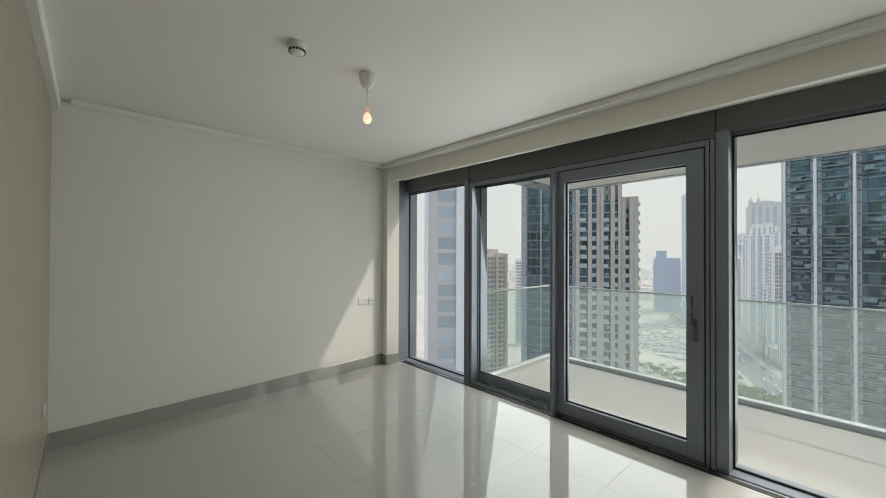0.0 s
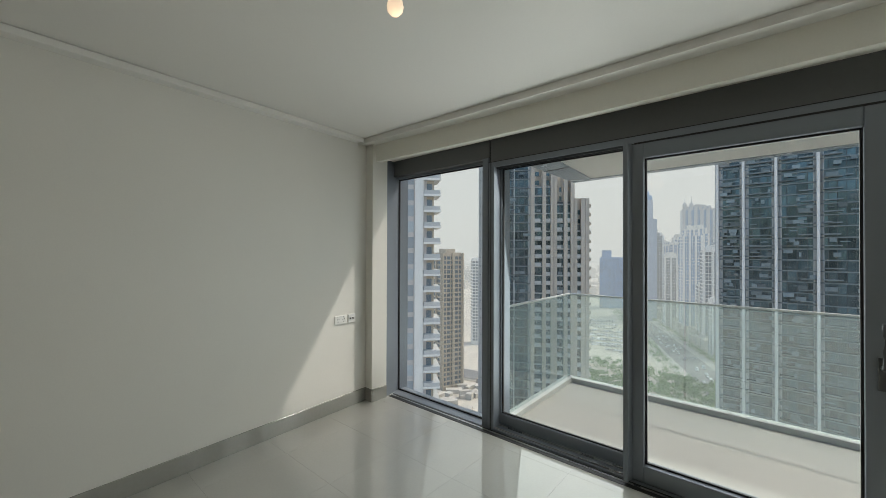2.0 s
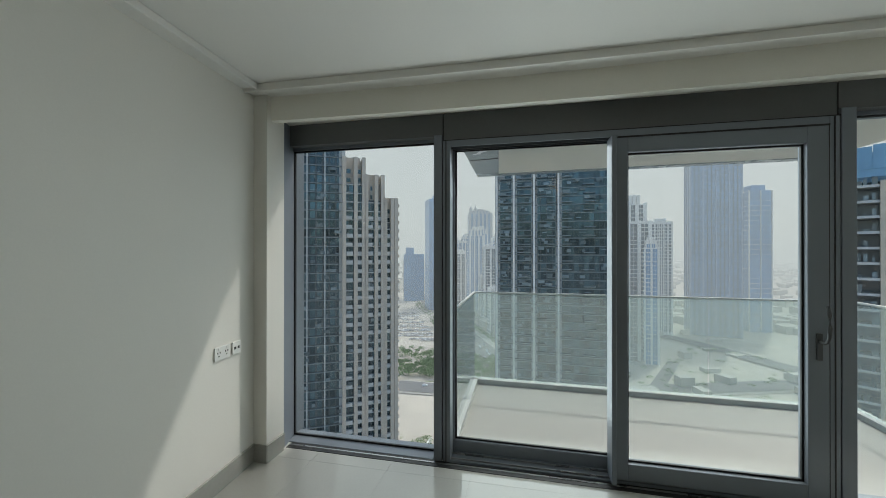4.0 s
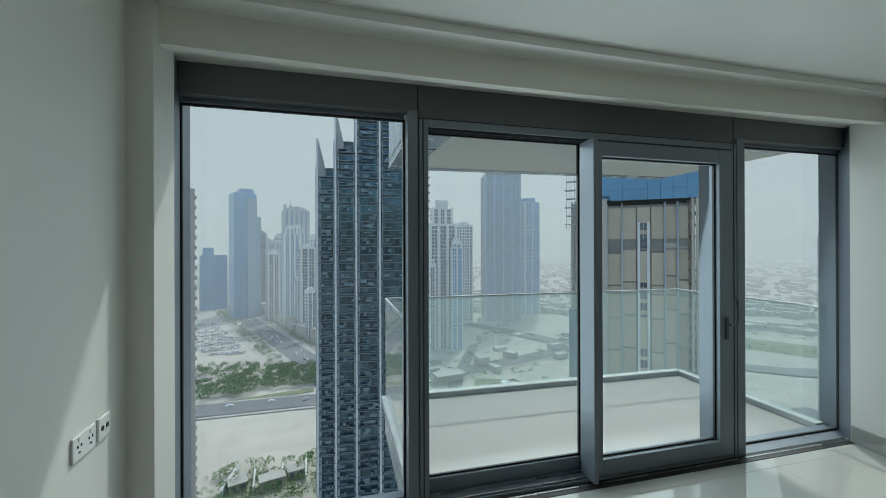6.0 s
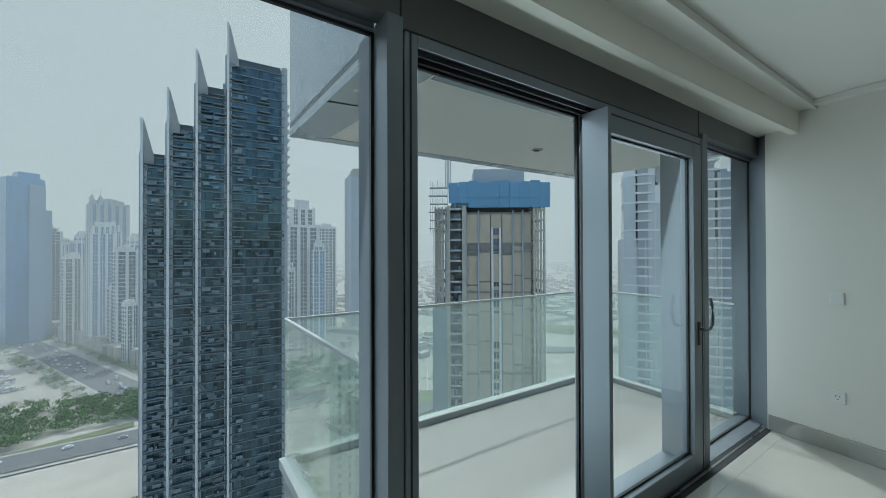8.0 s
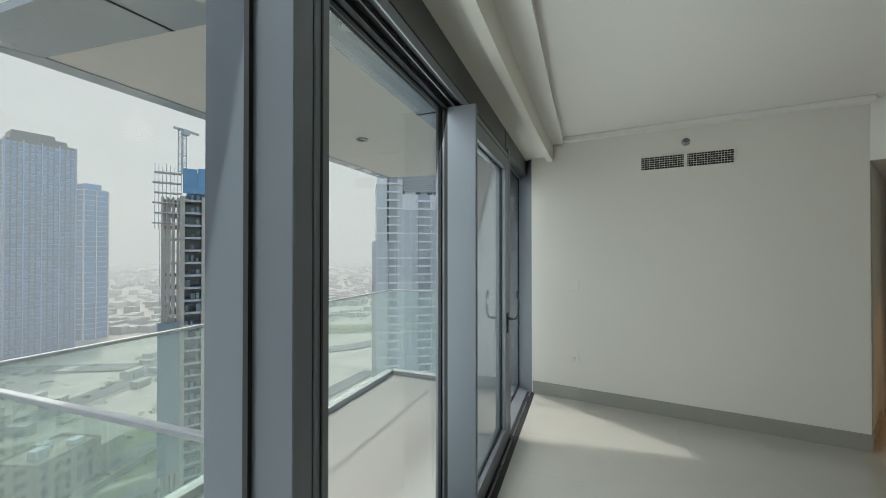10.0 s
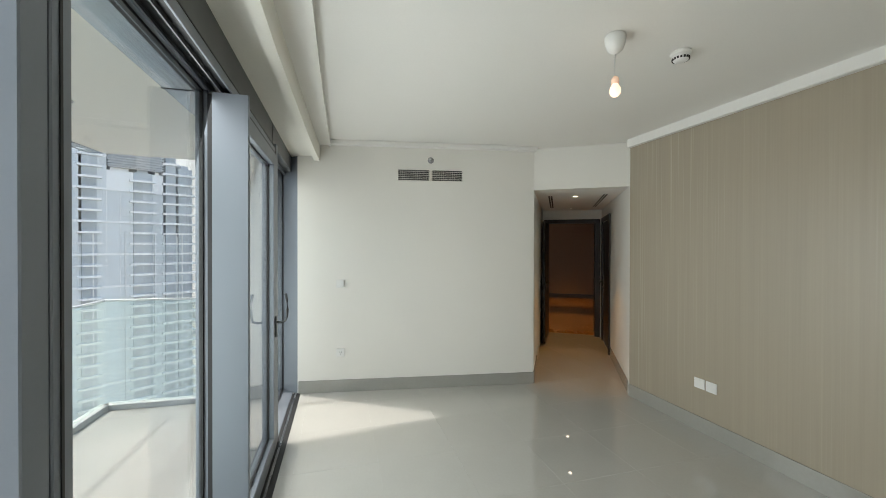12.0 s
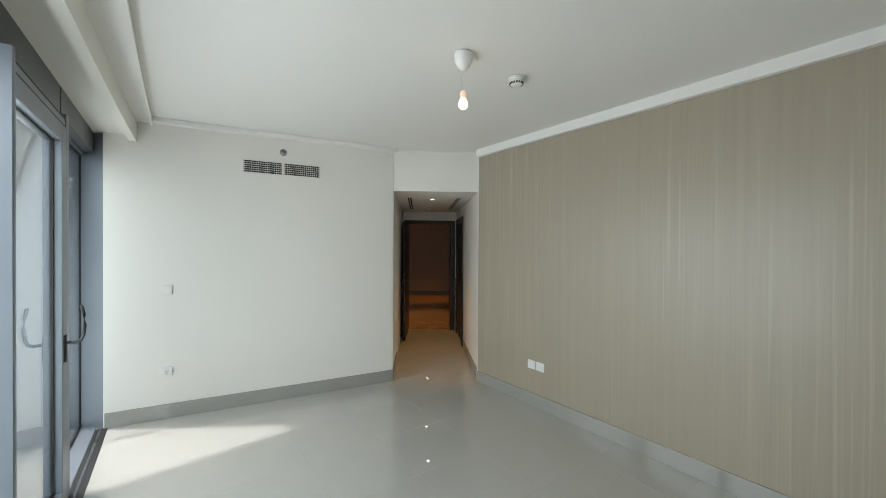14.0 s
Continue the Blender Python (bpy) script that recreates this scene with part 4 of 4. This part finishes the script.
for x0, x1 in ((-15.7, -14.5), (-10.4, -9.0)):
    part("pier", box(x0, -0.6, GROUNDZ, x1, 6, 17.5), CONC, con)
part("recess_wall", box(-14.5, 5.0, GROUNDZ, -10.4, 6.0, 17), GGREY, con)
edge_ = None
for k in range(33):
    z = -99 + k * 3.6
    if edge_ is None:
        edge_ = part("balcony_slab", box(-14.5, -0.2, -0.1, -10.4, 5.0, 0.5), SLABG, con)
        edge_.location.z = z
    else:
        again(edge_, (0, random.uniform(-0.3, 0.3), z), con)
bits = []
for k in range(33):
    for i in range(3):
        if random.random() < 0.6:
            X = -14.4 + i * 1.35
            z = -98.5 + k * 3.6
            bits.append((X, 0.4, z, X + random.uniform(0.5, 1.2), 0.6, z + random.uniform(0.6, 2.4)))
part("site_screens", boxes(bits), BALUS, con, kind="stuff")
# cast wall panels, four storeys tall, with open joints
panel_cols = (-8.9, -4.6, -0.4, 3.6, 7.4, 10.8, 13.9)
for a, b in zip(panel_cols, panel_cols[1:]):
    cast = None
    drop = random.uniform(0.0, 5.0)
    for k in range(11):
        z = 15.0 - drop - (k + 1) * 10.4 + (drop if k == 0 else 0)
        if cast is None:
            cast = part("wall_panel", box(a + 0.2, 1.55, 0.1, b - 0.2, 2.0, 10.0), CASTP, con)
            cast.location.z = z
        else:
            again(cast, (0, random.uniform(-0.15, 0.1), z), con)
for xc in (-9.0, -4.6, 7.4, 10.8):
    part("riser_pipe", tube([(xc, 1.1, GROUNDZ), (xc, 1.1, 16)], 0.28, 8), SLABG, con)
for xc in (0.2, 2.9):
    part("window_pier", box(xc - 0.35, 1.0, GROUNDZ, xc + 0.35, 1.6, 10), CONCW, con)
    wins = []
    for k in range(30):
        z = -97 + k * 3.6
        wins.append((xc + (0.45 if xc < 1 else -1.25), 1.46, z, xc + (1.25 if xc < 1 else -0.45), 1.56, z + 2.3))
    part("window_hole", boxes(wins), GGREY, con, kind="stuff")
# darker stone bars stand in for shadow lines across the panels
for z in (1.5, -12.7, -41, -69):
    part("ledge_shadow_gap", box(-8.6, 1.2, z - 0.25, 13.6, 1.6, z + 0.35), STONEB, con)
for i in range(10):
    part("formwork_sheet", box(-15.0 + i * 3.5, -0.9 + 0.15 * (i % 2), 20.2, -11.6 + i * 3.5, -0.7 + 0.15 * (i % 2), 25.4 + 0.35 * (i % 3)), BLUEWRAP, con)
    part("formwork_sheet", box(-15.0 + i * 3.5, -0.7 + 0.1 * (i % 2), 16.8 if i > 1 else 18.4, -11.6 + i * 3.5, -0.5 + 0.1 * (i % 2), 20.4), BLUEWRAP, con)
part("formwork_box", box(-14.0, 1.4, 17.4, 19.0, 19, 24.5), BLUEWRAP, con)
part("upper_formwork", box(-6, 4, 24.5, 12, 16, 31), SLABG, con)
sc = []
for i in range(8):
    X = -21.3 + i * 0.85
    sc.append((X - 0.07, -1.6, 8, X + 0.07, -1.45, 26 - 0.5 * (i % 3)))
for k in range(6):
    sc.append((-21.9 + 0.4 * (k % 2), -1.8, 9.5 + k * 2.8, -15.4, 1.0, 9.75 + k * 2.8))
for i in range(5):
    X = -20.2 + i * 1.1
    sc.append((X - 0.06, -1.2, GROUNDZ, X + 0.06, -1.08, 9))
for k in range(50):
    sc.append((-20.4, -1.25, -98 + k * 2.1, -15.4, -1.1, -97.85 + k * 2.1))
part("scaffold", boxes(sc), SLABG, con, kind="stuff")
part("debris_net", box(-20.6, -1.5, -60, -15.6, -1.42, -18), BALUS, con)

crane = thing("tower_crane", pose(x - 10, y + 12, 24.5), "thin lattice crane on the unfinished tower", "crane")
for sx in (-0.7, 0.7):
    for sy in (-0.7, 0.7):
        part("mast_leg", box(sx - 0.09, sy - 0.09, 0, sx + 0.09, sy + 0.09, 13), SLABG, crane)
lat = bmesh.new()
for k in range(13):
    for s in (-0.7, 0.7):
        box(-0.7, s - 0.06, k, 0.7, s + 0.06, k + 0.12, bm=lat)
        box(s - 0.06, -0.7, k + 0.5, s + 0.06, 0.7, k + 0.62, bm=lat)
part("mast_lattice", lat, SLABG, crane)
part("jib", box(-2.5, -0.3, 12.6, 5, 0.3, 13.3, 0.05), SLABG, crane)
part("cab", box(-0.9, -1.9, 11.2, 0.9, -0.7, 12.9, 0.08), SLABG, crane)

# white gridded tower at the far side: balcony columns between glazed bays
WHITER = mat("bright_white_render", (0.80, 0.80, 0.78), 0.6, vary=0.05, grain=0.3, broad=0.05, bump=0)
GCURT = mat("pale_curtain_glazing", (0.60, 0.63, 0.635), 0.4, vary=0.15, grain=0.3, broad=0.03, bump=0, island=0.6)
# darker twin of the glazing, with the balconies' shade put into its colour
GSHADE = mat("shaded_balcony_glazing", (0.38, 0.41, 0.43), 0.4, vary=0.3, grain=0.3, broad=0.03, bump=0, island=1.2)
grid = tower(66.0, 155, 30, 20, 5, 8, CONCW, GCURT, CONCW, 3.3, 3.4, 0.3, CONCW, 0.3, 0.5, "pale tower with white balcony columns and glazed bays", gap=0.03, fins_every=2)
for x0, x1, t, open_bay in ((-14.5, -10.6, 31, False), (-10.0, -6.6, 33, True), (-6.6, -4.4, 31, False), (-4.4, 2.0, 25, False), (2.0, 6.8, 25, True), (6.8, 9.8, 25, False), (10.4, 13.2, 34, True), (14.0, 18.0, 28, True)):
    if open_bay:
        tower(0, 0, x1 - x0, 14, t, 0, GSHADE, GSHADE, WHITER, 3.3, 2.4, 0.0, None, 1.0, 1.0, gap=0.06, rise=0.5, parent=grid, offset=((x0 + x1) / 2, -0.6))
    else:
        tower(0, 0, x1 - x0, 16, t, 0, WHITER, GCURT, WHITER, 9.9, 3.0, 0.0, None, 0.35, 0.4, gap=0.02, rise=0.5, parent=grid, offset=((x0 + x1) / 2, -0.2))
louvre = None
for k in range(9):
    if louvre is None:
        louvre = part("roof_louvre", box(-4.4, -0.9, -0.22, 9.8, 12.0, 0.22), SLABG, grid)
        louvre.location.z = 26.6
    else:
        again(louvre, (0, 0, 26.6 + 0.8 * k), grid)
part("plant_room", box(-4.0, -0.4, 26.0, 9.4, 11.5, 33.6), SLABG, grid)

# ---- streets, parked cars, trees and low houses ----
def ribbon(points, width, z, m, name, label, kind="structure"):
    bm = bmesh.new()
    rows = []
    pts = [Vector(p) for p in points]
    for i, p in enumerate(pts):
        d = (pts[min(i + 1, len(pts) - 1)] - pts[max(i - 1, 0)]).normalized()
        n = Vector((-d.y, d.x)) * width / 2
        rows.append([bm.verts.new((*(p + n), z)), bm.verts.new((*(p - n), z))])
    for a, b in zip(rows, rows[1:]):
        bm.faces.new((a[0], a[1], b[1], b[0]))
    bmesh.ops.recalc_face_normals(bm, faces=bm.faces[:])
    return tagged(part(name, bm, m), label, name, kind=kind)


avenue = [bearing(-1.0, 300), (-22, 356), (-88, 517), (-165, 699), (-245, 900), (-420, 1500)]
ribbon(avenue, 42, GROUNDZ + 0.5, KERBST, "pavement", "pale paved edge of the wide avenue")
ribbon([(p[0], p[1]) for p in avenue], 24, GROUNDZ + 0.8, ASPHALT, "road", "grey asphalt avenue with parked cars")
cross = [bearing(-40, 330), bearing(-17, 283), bearing(0, 270), bearing(22, 330), bearing(40, 470), bearing(60, 700)]
ribbon(cross, 20, GROUNDZ + 1.0, ASPHALT, "road", "grey asphalt road across the sand")
ribbon(cross, 26, GROUNDZ + 0.6, KERBST, "pavement", "pale paved edge of the road")
ribbon([bearing(10, 600), bearing(24, 480), bearing(40, 400), bearing(58, 420), bearing(75, 560)], 22, GROUNDZ + 1.2, ASPHALT, "road", "grey elevated highway across the plain")
ribbon([bearing(12, 250), bearing(26, 232), bearing(36, 260)], 12, GROUNDZ + 0.9, ASPHALT, "road", "grey street beside the villa")

ribbon([bearing(4, 178), bearing(16, 186), bearing(28, 196), bearing(44, 240), bearing(60, 330)], 13, GROUNDZ + 0.9, ASPHALT, "road", "grey asphalt street with kerbs")
ribbon([bearing(13.5, 170), bearing(15.5, 230), bearing(17.5, 300), bearing(20, 400)], 10, GROUNDZ + 1.1, ASPHALT, "road", "narrow grey asphalt side street")
ribbon([bearing(34, 190), bearing(37, 260), bearing(39, 380)], 11, GROUNDZ + 1.1, ASPHALT, "road", "narrow grey asphalt side street")
GRASS = mat("dry_lawn", (0.17, 0.19, 0.10), 0.9, vary=0.4, grain=0.2, broad=0.04, bump=0)
for th0, th1, d0, d1 in ((19, 33, 206, 218), (30, 34, 222, 280), (46, 70, 500, 560), (20, 24, 262, 300), (-17.5, -3.5, 288, 296)):
    gb = bmesh.new()
    gb.faces.new([gb.verts.new((*bearing(a, d), GROUNDZ + 0.4)) for a, d in ((th0, d0), (th1, d0), (th1, d1), (th0, d1))])
    bmesh.ops.recalc_face_normals(gb, faces=gb.faces[:])
    tagged(part("lawn", gb, GRASS), "dry green lawn plot beside the street", "ground", kind="structure")
random.seed(11)


def avenue_x(y):
    """Where the avenue's middle lies at this northing."""
    for a, b in zip(avenue, avenue[1:]):
        if a[1] <= y <= b[1]:
            return a[0] + (b[0] - a[0]) * (y - a[1]) / (b[1] - a[1])
    return avenue[0][0]


cars = bmesh.new()


def car_at(x, y, a, bm):
    m = pose(x, y, GROUNDZ + 1.0, 0, 0, a)
    for b0 in ((-2.1, -0.9, 0.2, 2.1, 0.9, 0.9), (-1.2, -0.8, 0.9, 1.0, 0.8, 1.5)):
        own = [m @ Vector((x_, y_, z_)) for z_ in (b0[2], b0[5]) for x_, y_ in ((b0[0], b0[1]), (b0[3], b0[1]), (b0[3], b0[4]), (b0[0], b0[4]))]
        v = [bm.verts.new(p) for p in own]
        bm.faces.new(v[4:])
        for i in range(4):
            bm.faces.new((v[i], v[(i + 1) % 4], v[4 + (i + 1) % 4], v[4 + i]))


for i in range(30):
    for j in range(26):
        if j % 3 != 2 and random.random() < 0.85:
            p = Vector(bearing(-19.0 + i * 0.36, 395 + j * 8.5 + (j % 2) * 2))
            if p.x < avenue_x(p.y) - 42 and p.y > 395 - 0.12 * p.x:
                car_at(p.x + random.uniform(-0.3, 0.3), p.y, 70 + random.choice((0, 180)), cars)
for k in range(70):
    s = random.random()
    i = min(int(s * 3), 2)
    p = Vector(avenue[i]).lerp(Vector(avenue[i + 1]), s * 3 - i)
    car_at(p.x + random.uniform(-9, 9), p.y, 115, cars)
for th, D in ((-9, 277), (-14, 281), (-4.5, 272), (17, 262), (18.5, 266), (20, 262), (14, 262), (30, 250)):
    p = bearing(th, D)
    car_at(p[0], p[1], random.uniform(0, 20), cars)
tagged(part("parked_cars", cars, CARS, kind="stuff"), "rows of parked cars on a sandy lot", "car", kind="stuff")
lot = [bearing(-20, 385), (avenue_x(385) - 38, 385), (avenue_x(480) - 38, 480), (avenue_x(620) - 38, 620), bearing(-20, 640)]
lb = bmesh.new()
lb.faces.new([lb.verts.new((*p, GROUNDZ + 0.3)) for p in lot])
bmesh.ops.recalc_face_normals(lb, faces=lb.faces[:])
tagged(part("car_park", lb, SAND), "pale sandy car park surface", "ground", kind="structure")


def tree_clump(bm, x, y, r, h, n):
    for _ in range(int(n * 1.7)):
        a, q = random.uniform(0, 6.283), r * math.sqrt(random.random())
        c = Vector((x + q * math.cos(a), y + q * math.sin(a), GROUNDZ + h * (0.45 + 0.55 * random.random() * (1 - 0.5 * q / r))))
        s = random.uniform(0.5, 1.1) * r * 0.155
        ax = Vector((random.gauss(0, 1), random.gauss(0, 1), random.gauss(0, 1) + 0.8)).normalized()
        t1 = ax.orthogonal().normalized()
        t2 = ax.cross(t1)
        bm.faces.new([bm.verts.new(c + t1 * s * u + t2 * s * v) for u, v in ((1, 0), (0.3, 0.9), (-0.8, 0.5), (-0.7, -0.7), (0.4, -0.8))])


woods = bmesh.new()
for k in range(210):
    th = random.uniform(-18.5, -2.5)
    p = bearing(th, random.uniform(300, 350 + 2.6 * abs(th + 2.5) * random.random()))
    tree_clump(woods, p[0], p[1], random.uniform(2.0, 4.6), random.uniform(4, 9), 60)
for k in range(420):
    s = random.random()
    i = min(int(s * 3), 2)
    p = Vector(avenue[i]).lerp(Vector(avenue[i + 1]), s * 3 - i)
    side = random.choice((-24, -21, 20, 23, -30))
    tree_clump(woods, p.x + side + random.uniform(-1.5, 1.5), p.y, random.uniform(1.5, 3.4), random.uniform(4, 8), 26)
for th, D in ((19, 300), (22, 232), (30.5, 262), (-20, 235), (26, 320), (33, 300)):
    for q in range(3):
        p = bearing(th + random.uniform(-1, 1), D + random.uniform(-6, 6))
        tree_clump(woods, p[0], p[1], random.uniform(1.6, 3), random.uniform(3, 6), 30)
for k in range(240):
    p = bearing(random.uniform(10, 44), random.uniform(185, 470))
    tree_clump(woods, p[0], p[1], random.uniform(1.2, 3.4), random.uniform(2, 6), 28)
for k in range(120):
    p = bearing(random.uniform(34, 74), random.uniform(480, 620))
    tree_clump(woods, p[0], p[1], random.uniform(3, 6), random.uniform(4, 7), 10)
tagged(part("far_trees", woods, LEAF, kind="stuff"), "green park trees far below", "tree", kind="stuff")

# low houses of the plain
low = bmesh.new()
random.seed(31)


def block(bm, x, y, a, w, d, h, z=GROUNDZ):
    m = pose(x, y, z, 0, 0, a)
    v = [bm.verts.new(m @ Vector((sx * w / 2, sy * d / 2, zz))) for zz in (0, h) for sx, sy in ((-1, -1), (1, -1), (1, 1), (-1, 1))]
    bm.faces.new(v[4:])
    for i in range(4):
        bm.faces.new((v[i], v[(i + 1) % 4], v[4 + (i + 1) % 4], v[4 + i]))


for k in range(2600):
    p = bearing(random.uniform(10, 80), 620 + 3200 * random.random() ** 1.4)
    block(low, p[0], p[1], random.choice((10, 100, 35)), random.uniform(10, 26), random.uniform(8, 20), random.uniform(4, 11))
for k in range(500):
    p = bearing(random.uniform(-45, 10), 900 + 2600 * random.random())
    block(low, p[0], p[1], random.choice((10, 100, 35)), random.uniform(12, 40), random.uniform(8, 30), random.uniform(5, 40))
for k in range(150):
    s = random.random()
    i = min(int(s * 3), 2)
    p = Vector(avenue[i]).lerp(Vector(avenue[i + 1]), s * 3 - i)
    block(low, p.x + random.uniform(30, 62), p.y + random.uniform(-5, 25), random.uniform(15, 30), random.uniform(14, 24), random.uniform(12, 20), random.uniform(8, 16))
for k in range(34):
    p = bearing(random.uniform(11, 40), random.uniform(290, 560))
    block(low, p[0], p[1], random.choice((14, 104, 30)), random.uniform(5, 16), random.uniform(4, 12), random.uniform(2, 8))
for k in range(40):
    p = bearing(random.uniform(-42, -33), random.uniform(150, 300))
    block(low, p[0], p[1], random.uniform(0, 90), random.uniform(4, 12), random.uniform(3, 8), random.uniform(1.5, 5))
tagged(part("low_houses", low, mat("low_house_render", (0.46, 0.43, 0.38), 0.85, vary=0.3, grain=0.1, broad=0.02, bump=0, island=1.0), kind="stuff"), "low pale houses spread over the plain", "house", kind="stuff")

# white walled gardens and small houses at the foot of the towers
random.seed(23)
for th, D, a, w, d, h in ((-13.2, 184, 20, 7, 6, 3.5), (-9.0, 180, 16, 10, 6, 4.0), (-6.0, 184, 14, 7, 6, 3.5)):
    p = bearing(th, D)
    hs = thing("garden_house", pose(p[0], p[1], GROUNDZ, 0, 0, a), "low white flat-roofed house in a walled garden", "house", "garden houses")
    part("wall", box(-w / 2, -d / 2, 0, w / 2, d / 2, h, 0.1), TAN, hs)
    part("roof_edge", box(-w / 2 - 0.3, -d / 2 - 0.3, h, w / 2 + 0.3, d / 2 + 0.3, h + 0.5, 0.05), KERBST, hs)
    for X in (-w / 4, w / 4):
        part("window", box(X - 0.9, -d / 2 - 0.06, 1.0, X + 0.9, -d / 2 + 0.1, 3.0, 0.03), GGREY, hs)
for th, D, a, ln in ((-14.0, 190, 84, 20), (-11.2, 184, 98, 14), (-7.6, 186, 96, 14), (-4.6, 186, 94, 18)):
    p = bearing(th, D)
    gw = thing("garden_wall", pose(p[0], p[1], GROUNDZ, 0, 0, a), "white rendered garden wall between the plots", "wall", "garden walls")
    part("wall", box(-ln / 2, -0.3, 0, ln / 2, 0.3, 3.0, 0.05), CONCW, gw)
    part("coping", box(-ln / 2 - 0.1, -0.4, 3.0, ln / 2 + 0.1, 0.4, 3.25, 0.03), CONCW, gw)
hedge = bmesh.new()
for k in range(170):
    p = bearing(random.uniform(-17.5, -3.0), random.uniform(164, 200))
    tree_clump(hedge, p[0], p[1], random.uniform(1.0, 2.4), random.uniform(2.0, 6.5), 34)
tagged(part("garden_trees", hedge, LEAF, kind="stuff"), "green garden trees and hedges far below", "tree", kind="stuff")

# sand-coloured villa below the balcony
x, y = bearing(25.5, 236)
villa = thing("villa", pose(x, y, GROUNDZ, 0, 0, 14), "sand-coloured villa with arched windows and flat roof", "house")
part("wall", box(-16, -10, 0, 10, 10, 17, 0.2), TAN, villa)
part("wing", box(10, -7, 0, 24, 10, 12, 0.2), TAN, villa)
for a in ((-16, -10, 10, -9.4), (-16, 9.4, 10, 10), (-16, -9.4, -15.4, 9.4), (9.4, -9.4, 10, 9.4)):
    part("parapet", box(a[0], a[1], 17, a[2], a[3], 18.4, 0.1), TAN, villa)
for a in ((-9, -2, 4.0), (-2, 4, 3.0), (4, -4, 2.4)):
    part("roof_plant", box(a[0] - 2.5, a[1] - 2, 17, a[0] + 2.5, a[1] + 2, 17 + a[2], 0.1), CONCW, villa)
for X in (-13, -8.5, -4, 0.5, 5):
    part("window", box(X - 0.9, -10.08, 2.5, X + 0.9, -9.9, 9.5, 0.05), GGREY, villa)
    part("window", box(X - 0.9, -10.08, 12, X + 0.9, -9.9, 15, 0.05), GGREY, villa)
part("garden_wall", box(-26, -20, 0, 34, -19.6, 3, 0.05), TAN, villa)
part("garden_wall", box(-26, -20, 0, -25.6, 16, 3, 0.05), TAN, villa)
x, y = bearing(16.2, 292)
shed = thing("canopy_building", pose(x, y, GROUNDZ, 0, 0, 10), "low pale flat-roofed canopy building", "building")
part("roof", box(-12, -6, 6, 12, 6, 7, 0.1), KERBST, shed)
part("wall", box(-10, -3, 0, 10, 5, 6, 0.1), TAN, shed)

# ---- distance haze, put in as see-through glowing sheets ----
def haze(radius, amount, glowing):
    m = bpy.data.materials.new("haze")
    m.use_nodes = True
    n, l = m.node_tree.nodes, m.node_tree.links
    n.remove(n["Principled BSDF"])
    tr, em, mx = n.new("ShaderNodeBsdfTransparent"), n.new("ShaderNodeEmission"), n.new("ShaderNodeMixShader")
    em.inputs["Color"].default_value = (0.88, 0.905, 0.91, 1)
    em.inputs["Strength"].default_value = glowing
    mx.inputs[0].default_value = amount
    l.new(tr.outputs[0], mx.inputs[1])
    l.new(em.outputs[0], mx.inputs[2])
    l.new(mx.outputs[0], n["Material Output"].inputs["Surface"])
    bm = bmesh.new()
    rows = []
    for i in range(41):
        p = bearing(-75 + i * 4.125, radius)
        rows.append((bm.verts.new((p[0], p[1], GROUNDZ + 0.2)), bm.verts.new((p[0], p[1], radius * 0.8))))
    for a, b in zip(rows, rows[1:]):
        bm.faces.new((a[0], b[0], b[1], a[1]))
    o = tagged(part("backdrop", bm, m), "see-through glowing sheet in place of distant haze", "backdrop", kind="structure")
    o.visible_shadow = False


HAZE_GLOW = 0.45
haze(210, 0.09, HAZE_GLOW)
haze(375, 0.13, HAZE_GLOW)
haze(530, 0.17, HAZE_GLOW)
haze(900, 0.32, HAZE_GLOW)
haze(1500, 0.40, HAZE_GLOW)
haze(2600, 0.6, HAZE_GLOW)
haze(4500, 0.8, HAZE_GLOW)
